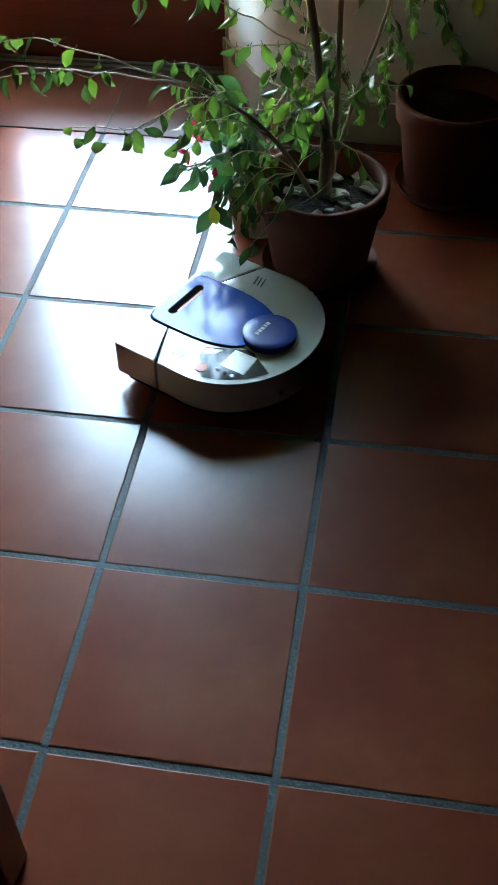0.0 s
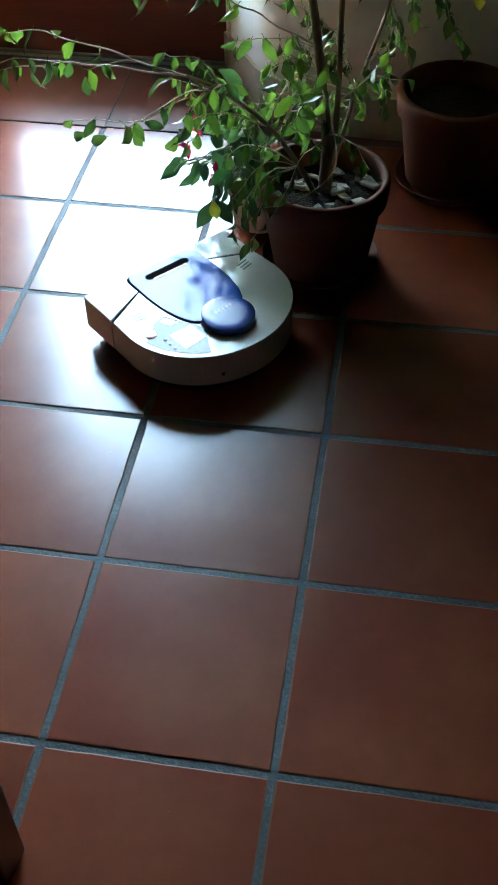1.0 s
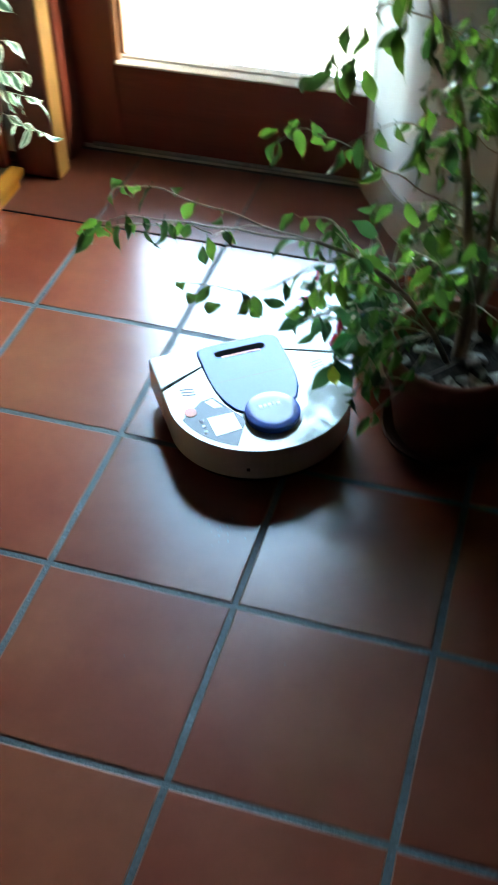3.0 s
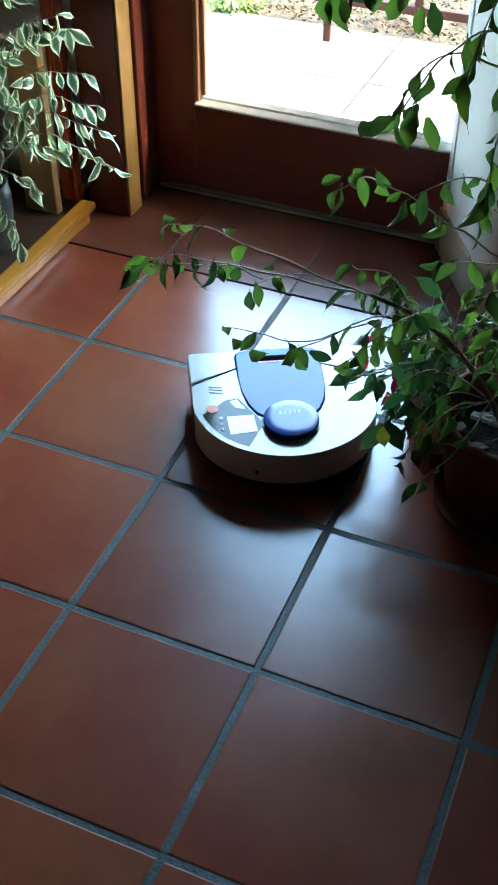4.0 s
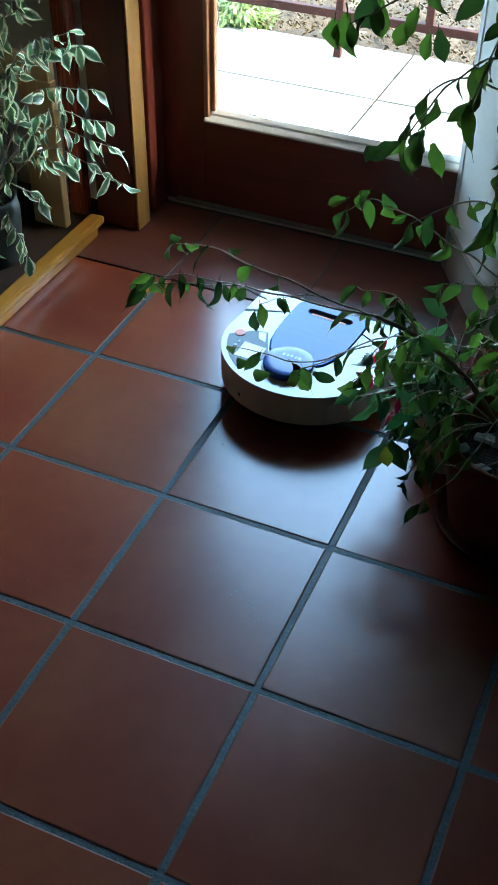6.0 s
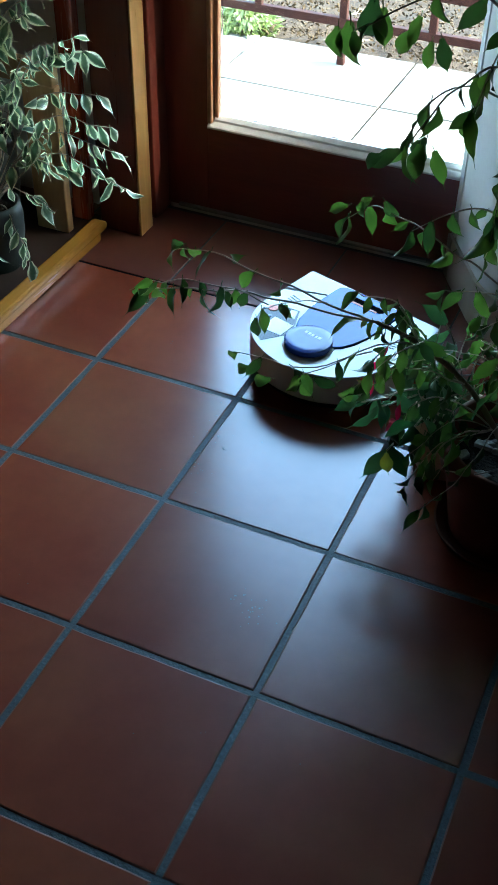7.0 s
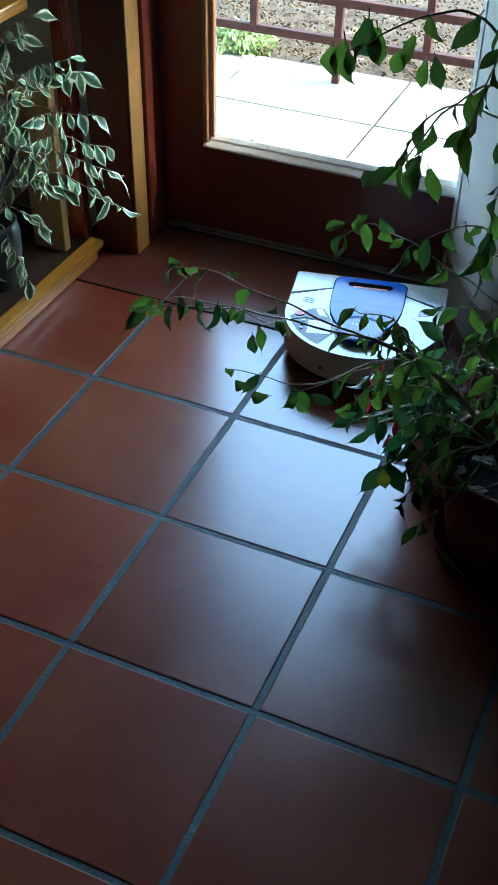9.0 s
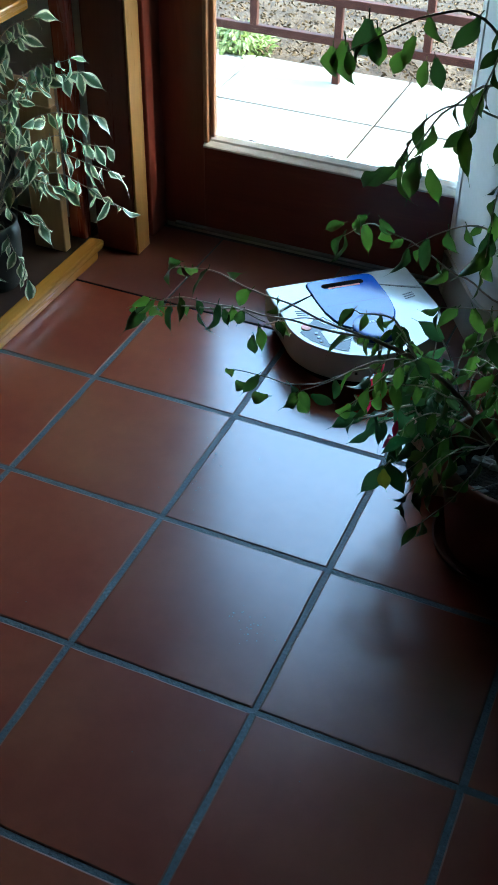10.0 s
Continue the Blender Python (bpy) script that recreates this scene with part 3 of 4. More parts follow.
    tw([(0.200, 0.750, 0.23), (0.16, 0.69, 0.25), (0.13, 0.66, 0.22), (0.12, 0.66, 0.17)], 0.022)
    tw([(0.200, 0.750, 0.23), (0.13, 0.74, 0.27), (0.08, 0.72, 0.26), (0.06, 0.71, 0.20)], 0.020)
    tw([(0.243, 0.775, 0.25), (0.22, 0.68, 0.33), (0.20, 0.62, 0.38)], 0.028)
    def clump(foot, centre, spread, n, every=0.020, size=0.95, droop=0.7):
        for k in range(n):
            tip = Vector(centre) + Vector((rnd.uniform(-1, 1) * spread[0], rnd.uniform(-1, 1) * spread[1], rnd.uniform(-1, 1) * spread[2]))
            a = Vector(foot)
            mid = a.lerp(tip, 0.5) + Vector((rnd.uniform(-0.02, 0.02), rnd.uniform(-0.02, 0.02), 0.03))
            tw([a, mid, tip], every, 0.0014, size, 0.35, droop)

    clump((0.085, 0.675, 0.40), (0.03, 0.65, 0.41), (0.05, 0.06, 0.05), 3)
    clump((0.150, 0.725, 0.315), (0.06, 0.70, 0.31), (0.05, 0.05, 0.05), 3)
    clump((0.200, 0.750, 0.23), (0.12, 0.69, 0.17), (0.05, 0.04, 0.04), 3)
    clump((0.226, 0.775, 0.40), (0.13, 0.72, 0.42), (0.06, 0.06, 0.06), 3)
    clump((0.245, 0.775, 0.30), (0.20, 0.70, 0.40), (0.05, 0.05, 0.06), 3)
    clump((0.29, 0.84, 0.33), (0.33, 0.86, 0.36), (0.07, 0.05, 0.06), 3, 0.026)
    clump((0.34, 0.88, 0.50), (0.36, 0.88, 0.48), (0.08, 0.06, 0.07), 3, 0.026)
    clump((0.262, 0.78, 0.54), (0.22, 0.74, 0.56), (0.07, 0.06, 0.06), 2, 0.026)
    clump((0.165, 0.765, 0.72), (0.17, 0.68, 0.66), (0.06, 0.08, 0.07), 5, 0.024)
    # dense inner foliage towards the wall
    clump((0.29, 0.84, 0.33), (0.20, 0.93, 0.33), (0.11, 0.05, 0.12), 11, 0.018)
    clump((0.34, 0.88, 0.50), (0.22, 0.93, 0.58), (0.12, 0.06, 0.13), 10, 0.018)
    clump((0.34, 0.88, 0.50), (0.38, 0.90, 0.42), (0.09, 0.07, 0.12), 6, 0.018)
    clump((0.262, 0.78, 0.54), (0.32, 0.80, 0.72), (0.10, 0.09, 0.10), 8, 0.018)
    clump((0.245, 0.775, 0.28), (0.140, 0.80, 0.27), (0.06, 0.05, 0.08), 6, 0.018)
    # low twig that droops before the pot
    tw([(0.236, 0.765, 0.27), (0.205, 0.69, 0.27), (0.180, 0.635, 0.215), (0.135, 0.595, 0.165)], 0.026, 0.0014, 0.9, 0.45, 0.8)
    yellow = leaf_mesh("leaf", YELLOW_LEAF, 0.046, 0.021, 0.6, 0.3, 90)
    for place in ((0.485, 0.95, 0.475), (0.06, 0.66, 0.20)):
        ob = new("leaf", yellow)
        ob.parent = f
        ob.matrix_local = inv @ leaf_pose(place, (0.2, -0.3, -1), (0, -1, 0.6))
    tw([(0.34, 0.88, 0.50), (0.42, 0.92, 0.52), (0.485, 0.95, 0.482)], 0.05, 0.0014, 0.9, 0.7)
    # single leaves that hang clear of the rest: foot, way of the tip, size
    for place, way, size in (((-0.088, 0.486, 0.512), (0, 0, -1), 0.85), ((-0.068, 0.535, 0.508), (0.05, 0, -1), 1.0), ((-0.118, 0.54, 0.388), (-0.9, 0, -0.4), 0.9), ((-0.075, 0.51, 0.402), (-0.9, -0.1, -0.35), 0.95),
                             ((-0.030, 0.505, 0.415), (-0.6, 0, -0.8), 0.8), ((-0.028, 0.505, 0.415), (0.3, 0, -0.9), 0.8), ((0.0, 0.47, 0.455), (0.9, 0, -0.25), 0.85), ((-0.280, 0.55, 0.47), (-0.2, 0, -1), 0.9),
                             ((-0.235, 0.575, 0.535), (-0.9, 0, -0.35), 0.9), ((-0.02, 0.716, 0.585), (-0.7, 0, -0.7), 1.0), ((-0.03, 0.71, 0.58), (-0.2, -0.1, -1), 0.9), ((0.0, 0.715, 0.585), (0.5, 0, -0.8), 1.0), ((-0.05, 0.71, 0.57), (-0.9, 0, -0.5), 0.9),
                             ((-0.020, 0.57, 0.868), (-0.05, 0, -1), 1.45), ((0.005, 0.57, 0.896), (-0.05, 0, -1), 1.55), ((-0.034, 0.57, 0.860), (-0.15, 0, -1), 1.05), ((0.012, 0.58, 0.885), (0.1, 0.1, -1), 1.1), ((0.050, 0.57, 0.870), (-0.45, 0, -0.9), 0.85),
                             ((0.073, 0.57, 0.861), (-0.1, 0, -1), 0.75), ((0.060, 0.56, 0.889), (-0.3, 0, -0.9), 0.8), ((0.085, 0.56, 0.87), (0.3, 0, -0.9), 0.8), ((0.096, 0.48, 0.787), (-0.1, 0, -1), 1.0), ((0.075, 0.48, 0.776), (-0.75, 0, -0.6), 0.9),
                             ((0.112, 0.48, 0.783), (0.35, 0, -0.9), 0.85), ((0.055, 0.48, 0.766), (-0.8, 0, -0.55), 0.8), ((0.10, 0.49, 0.79), (-0.4, 0.2, -0.9), 1.0), ((0.133, 0.524, 0.808), (0.05, 0, -1), 0.85)):
        ob = new("leaf", rnd.choice(meshes))
        ob.parent = f
        ob.matrix_local = inv @ leaf_pose(place, way, (rnd.uniform(-0.3, 0.3), -1, 0.5)) @ Matrix.Scale(size * (1.22 if place[2] > 0.7 else 1.05), 4)
    # dark crooked dead twigs behind
    for k in range(7):
        a = Vector((0.10 + 0.02 * k, 0.80 + 0.01 * k, 0.20 + 0.02 * k))
        pts = [a + Vector((rnd.uniform(-0.03, 0.03), rnd.uniform(-0.03, 0.03), 0.035 * q)) for q in range(5)]
        part("twig", tube([inv @ p for p in spline(pts, 4)], 0.0014, 0.0008, 5), TWIG, f, smooth=True)
    # arching branch that hangs before the door
    tw([(0.165, 0.765, 0.72), (0.14, 0.66, 0.86), (0.10, 0.56, 0.92), (0.04, 0.53, 0.90), (-0.01, 0.55, 0.865)], 0.075, 0.003, 1.1, 0.6, 0.95)
    tw([(0.165, 0.765, 0.72), (0.155, 0.64, 0.82), (0.135, 0.54, 0.85), (0.105, 0.48, 0.825), (0.085, 0.47, 0.785)], 0.060, 0.0026, 0.95, 0.6, 0.85)
    tw([(0.128, 0.750, 0.92), (0.15, 0.62, 0.94), (0.16, 0.52, 0.90), (0.15, 0.46, 0.84)], 0.022, 0.0026, 1.05, 0.45, 0.9)
    tw([(0.14, 0.66, 0.84), (0.17, 0.58, 0.80), (0.18, 0.52, 0.74), (0.18, 0.50, 0.66)], 0.020, 0.002, 1.0, 0.3, 0.9)
    tw([(0.165, 0.765, 0.72), (0.10, 0.72, 0.76), (0.05, 0.70, 0.74), (0.02, 0.69, 0.68)], 0.030, start=0.5)
    # shaded side
    tw([(0.262, 0.78, 0.34), (0.32, 0.80, 0.38), (0.38, 0.84, 0.36)], 0.028)
    tw([(0.34, 0.88, 0.50), (0.40, 0.90, 0.50), (0.44, 0.90, 0.45)], 0.024)
    tw([(0.29, 0.84, 0.33), (0.34, 0.80, 0.42), (0.36, 0.78, 0.46)], 0.024)
    tw([(0.262, 0.78, 0.54), (0.32, 0.80, 0.58), (0.38, 0.84, 0.56)], 0.024)
    tw([(0.206, 0.772, 0.56), (0.20, 0.68, 0.62), (0.20, 0.60, 0.60)], 0.024)
    tw([(0.245, 0.775, 0.28), (0.30, 0.72, 0.30), (0.33, 0.70, 0.26)], 0.030)
    tw([(0.255, 0.79, 0.90), (0.20, 0.68, 0.96), (0.18, 0.60, 0.92)], 0.022)
    # the crown overhead, unseen, packed dense to shade the floor on the right
    crown = bmesh.new()
    hubs = [Vector((rnd.uniform(0.16, 0.74), rnd.uniform(0.46, 1.12), rnd.uniform(0.92, 1.85))) for k in range(90)]
    hubs += [Vector((rnd.uniform(0.0, 0.32), rnd.uniform(0.56, 1.12), rnd.uniform(1.0, 1.6))) for k in range(60)]
    for i in range(8800):
        c = rnd.choice(hubs) + Vector((rnd.gauss(0, 0.055), rnd.gauss(0, 0.055), rnd.gauss(0, 0.05)))
        if c.z < (0.98 if c.x < 0.22 else 0.90) or c.x < -0.03:
            continue
        m = leaf_pose(c, (rnd.uniform(-0.6, 0.6), rnd.uniform(-0.6, 0.6), -1), (rnd.uniform(-1, 1), rnd.uniform(-1, 1), rnd.uniform(0, 1)))
        vs = [crown.verts.new(inv @ m @ Vector(q)) for q in ((0, 0, 0), (0.013, 0.02, 0.004), (0.011, 0.036, 0.003), (0, 0.06, -0.006), (-0.011, 0.036, 0.003), (-0.013, 0.02, 0.004))]
        crown.faces.new(vs)
    for k in range(24):
        h = hubs[k]
        stem([(0.24, 0.785, 0.75 + 0.03 * k), tuple(Vector((0.24, 0.785, 0.85 + 0.03 * k)).lerp(h, 0.5)), tuple(h)], 0.003, 0.0012, "limb")
    tagged(part("crown", crown, LEAF, f), kind="stuff")
    stem([(0.10, 0.74, 1.15), (0.09, 0.73, 1.4), (0.12, 0.74, 1.7)], 0.004, 0.002)
    stem([(0.255, 0.79, 1.0), (0.23, 0.78, 1.3), (0.26, 0.78, 1.65)], 0.003, 0.0015)
    # a bare pale runner over the rim of the pot
    part("twig", tube([inv @ p for p in spline([(0.236, 0.765, 0.37), (0.262, 0.700, 0.34), (0.268, 0.690, 0.26), (0.205, 0.670, 0.205), (0.150, 0.675, 0.185)], 8)], 0.0016, 0.0010, 6), TWIG, f, smooth=True)
    return f


ficus()


# ---- dark-leaved plant in the small pot ----
def dark_plant():
    rnd = random.Random(21)
    f = base("dark_leaved_plant", pose(0.105, 0.905, 0.10), "bushy plant with dark blue-green leaves and few red bracts", "houseplant")
    meshes = [leaf_mesh("leaf", DARK_LEAF, 0.062, 0.0235, 0.5 + 0.3 * k, 0.25, seed=40 + k) for k in range(4)]
    red = [leaf_mesh("bract", RED_LEAF, 0.035, 0.010, 0.5, 0.2, seed=50)]
    tips = [(0.06, 0.80, 0.27), (0.02, 0.74, 0.22), (0.10, 0.74, 0.30), (0.00, 0.83, 0.24), (0.13, 0.78, 0.21), (0.05, 0.70, 0.17), (0.08, 0.86, 0.32), (0.03, 0.78, 0.29), (0.00, 0.70, 0.25), (0.09, 0.69, 0.24), (-0.02, 0.77, 0.20), (0.06, 0.80, 0.14), (0.09, 0.77, 0.16), (0.03, 0.86, 0.17), (0.05, 0.90, 0.24), (0.02, 0.93, 0.22), (0.11, 0.80, 0.17), (0.07, 0.84, 0.21)]
    for k, tip in enumerate(tips):
        mid = (0.105 + (tip[0] - 0.105) * 0.35, 0.905 + (tip[1] - 0.905) * 0.35, 0.08 + tip[2] * 0.5)
        leafy_twig(f, meshes, rnd, [(0.105, 0.905, 0.10), mid, tip], 0.0035, 0.0018, 0.026, TWIG, 0.45, 1.0, 0.4, "stem")
    for place in ((-0.005, 0.80, 0.26), (0.05, 0.74, 0.20), (0.0, 0.76, 0.245)):
        for k in range(3):
            ob = new("bract", red[0])
            ob.parent = f
            ob.matrix_local = f.matrix_world.inverted() @ leaf_pose(place, (rnd.uniform(-1, 1), rnd.uniform(-1, 0.4), rnd.uniform(-0.3, 0.6)), (0, -0.3, 1))
    return f


dark_plant()


# ---- variegated plants on the shelf ----
def variegated(x, y, r, h, seed, tips, label):
    rnd = random.Random(seed)
    z0 = 0.036
    p = base("stoneware_pot", pose(x, y, z0), "dark grey stoneware pot on the shelf", "plant pot")
    part("body", lathe([(0, 0), (r * 0.75, 0), (r * 0.98, h * 0.5), (r, h * 0.8), (r * 0.92, h), (r * 0.86, h), (r * 0.86, h - 0.02), (0, h - 0.02)], 40), DARK_POT, p, smooth=True)
    part("soil", lathe([(r * 0.85, h - 0.03), (r * 0.5, h - 0.012), (0, h - 0.010)], 30, 0.05), SOIL, p)
    f = base("variegated_fig", pose(x, y, z0 + h - 0.015), label, "houseplant")
    meshes = [leaf_mesh("leaf", VARIEGATED, 0.062, 0.0225, 0.4 + 0.2 * k, 0.3, seed=70 + k) for k in range(7)]
    for tip in tips:
        a = Vector((x, y, z0 + h - 0.015))
        b = Vector(tip)
        mid = a.lerp(b, 0.55) + Vector((0, 0, 0.30 * (b - a).length))
        leafy_twig(f, meshes, rnd, [a, a.lerp(mid, 0.6) + Vector((0, 0, 0.02)), mid, b], 0.0024, 0.0009, 0.018, TWIG, 0.66, 0.95, 0.45)


variegated(-0.950, 1.09, 0.064, 0.150, 5, [(-0.645, 1.13, 0.262), (-0.672, 1.14, 0.330), (-0.700, 1.14, 0.44), (-0.722, 1.14, 0.520), (-0.735, 1.13, 0.548), (-0.760, 1.10, 0.290), (-0.800, 1.12, 0.500), (-0.690, 1.16, 0.37), (-0.83, 1.12, 0.185), (-0.870, 1.06, 0.47), (-0.84, 1.05, 0.09), (-0.90, 1.00, 0.12)], "variegated weeping fig with cream-edged hanging leaves")
variegated(-1.030, 1.215, 0.058, 0.240, 9, [(-0.880, 1.24, 0.57), (-0.910, 1.23, 0.53), (-0.900, 1.25, 0.63)], "shaded variegated fig at the back of the shelf")


# ---- chair by the camera ----
def chair():
    c = base("wooden_chair", pose(-0.004, -0.465, 0, 0, 0, -8), "dark red wooden chair with square legs on the tiles", "chair")
    for x, y in ((0, 0), (-0.40, 0), (0, -0.38), (-0.40, -0.38)):
        part("leg", box(x - 0.024, x + 0.024, y - 0.024, y + 0.024, 0, 0.43, 0.004), TABLE, c)
    part("seat", box(-0.43, 0.03, -0.41, 0.03, 0.43, 0.455, 0.008), TABLE, c)
    for y in (0, -0.38):
        part("stretcher", box(-0.376, -0.024, y - 0.009, y + 0.009, 0.16, 0.185, 0.003), TABLE, c)
    for y in (0, -0.38):
        part("back_post", box(-0.424, -0.386, y - 0.019, y + 0.019, 0.455, 0.90, 0.004), TABLE, c)
    for z in (0.62, 0.82):
        part("back_slat", box(-0.414, -0.396, -0.361, -0.019, z, z + 0.07, 0.004), TABLE, c)


chair()


# ---- outside ----
# unseen eave, added to keep high sky light off the indoor floor
def eave():
    e = base("sky_blocking_eave", pose(0, 1.75, 2.32), "unseen boarded eave added to block the high sky", "eave", kind="structure")
    part("soffit", box(-2.2, 1.3, 0.0, 0.60, 0.0, 0.03, 0.004), CEILING, e)
    for k in range(6):
        part("rafter", box(-1.95 + 0.6 * k, -1.87 + 0.6 * k, 0.0, 0.57, -0.09, -0.002, 0.004), WOOD, e)
    part("fascia", box(-2.2, 1.3, 0.602, 0.63, -0.06, 0.12, 0.004), WOOD_X, e)


eave()
GROUND_Z = -0.09
tagged(part("ground", box(-400, 400, 1.75, 600, GROUND_Z - 0.3, GROUND_Z), GROUND), "dry garden ground reaching the horizon", "ground", kind="structure")
terrace = tagged(part("terrace", box(-4.0, 4.0, 1.75, 2.80, GROUND_Z - 0.05, -0.058), MULCH), "pale stone terrace in full sun", "terrace", kind="structure")
for y0, y1 in ((1.752, 2.005), (2.013, 2.416), (2.424, 2.796)):
    paver = mesh_of("paver", box(-0.266, 0.266, y0, y1, -0.03, 0.0, 0.003), PAVER)
    for i in range(-6, 7):
        part("paver", paver, None, terrace).location = (-0.255 + 0.54 * i, 0, -0.05)


def garden_bed():
    b = bmesh.new()
    nx, ny = 90, 50
    grid = [[b.verts.new((-4 + 8 * i / nx, 2.80 + 3.2 * (j / ny) ** 1.3, -0.075 + 0.03 * noise.noise((i * 0.35, j * 0.35, 1)) + 0.02 * noise.noise((i * 1.1, j * 1.1, 5)))) for i in range(nx + 1)] for j in range(ny + 1)]
    for j in range(ny):
        for i in range(nx):
            b.faces.new((grid[j][i], grid[j][i + 1], grid[j + 1][i + 1], grid[j + 1][i]))
    return tagged(part("garden_bed", b, MULCH, smooth=True), "sunlit garden bed of bark mulch and dry leaves", "garden bed", kind="structure")


garden_bed()


def litter():
    rnd = random.Random(3)
    b = bmesh.new()
    for i in range(9000):
        x, y = rnd.uniform(-2.6, 0.9), 2.82 + 1.5 * rnd.random() ** 1.4
        m = pose(x, y, -0.055 + rnd.uniform(0, 0.025), rnd.uniform(-45, 45), rnd.uniform(-45, 45), rnd.uniform(0, 360))
        l, w = rnd.uniform(0.004, 0.013), rnd.uniform(0.0016, 0.005)
        vs = [b.verts.new(m @ Vector(c)) for c in ((-l, 0, 0), (0, -w, 0.004), (l, 0, 0), (0, w, 0.005), (0, 0, -0.004))]
        for q in ((0, 1, 4), (1, 2, 4), (2, 3, 4), (3, 0, 4), (0, 3, 1), (1, 3, 2)):
            b.faces.new([vs[k] for k in q])
    tagged(part("leaf_litter", b, STRAW), "dry leaves and bark chips strewn over the bed", "leaf litter", kind="stuff")


litter()


def railing():
    r = base("garden_railing", pose(-0.74, 2.68, -0.05), "brown painted iron railing with square bars", "railing")
    for z in (0.125, 0.245, 0.85):
        part("rail", box(-2.6, 2.6, -0.011, 0.011, z - 0.004, z + 0.022, 0.002), FENCE, r)
    bar = mesh_of("bar", box(-0.012, 0.012, -0.010, 0.010, 0.0, 0.86, 0.002), FENCE)
    for i in range(-9, 10):
        ob = part("bar", bar, None, r)
        ob.location = (0.287 * i, 0.0, 0.0 if i % 3 == 0 else 0.128)
        ob.scale = (1, 1, 1 if i % 3 == 0 else 0.845)


railing()


def bush(x, y, r, seed):
    rnd = random.Random(seed)
    f = base("low_bush", pose(x, y, -0.07), "low rounded green bush at the terrace edge", "bush")
    stems = bmesh.new()
    leaves = bmesh.new()
    for i in range(22):
        a, e = rnd.uniform(0, 6.28), rnd.uniform(0.3, 1.4)
        tip = Vector((math.cos(a) * math.cos(e), math.sin(a) * math.cos(e), math.sin(e) * 0.8)) * r * rnd.uniform(0.7, 1)
        tube([Vector((0, 0, 0)), tip * 0.5 + Vector((0, 0, 0.01)), tip], 0.003, 0.001, 5, stems)
    for i in range(900):
        a, e = rnd.uniform(0, 6.28), math.asin(rnd.uniform(0.0, 1))
        k = rnd.uniform(0.7, 1.0) * (1 + 0.2 * noise.noise((math.cos(a) * 2, math.sin(a) * 2, e * 2)))
        p = Vector((math.cos(a) * math.cos(e), math.sin(a) * math.cos(e), math.sin(e) * 0.8)) * r * k
        m = Matrix.Translation(p) @ Euler((rnd.uniform(-1, 1), rnd.uniform(-1, 1), a)).to_matrix().to_4x4()
        l, w = rnd.uniform(0.012, 0.02), rnd.uniform(0.005, 0.008)
        vs = [leaves.verts.new(m @ Vector(c)) for c in ((-l, 0, 0), (0, -w, 0.002), (l, 0, 0), (0, w, 0.002))]
        leaves.faces.new(vs)
    part("stem", stems, TWIG, f)
    part("crown", leaves, BUSH, f)


bush(-1.16, 2.86, 0.12, 8)


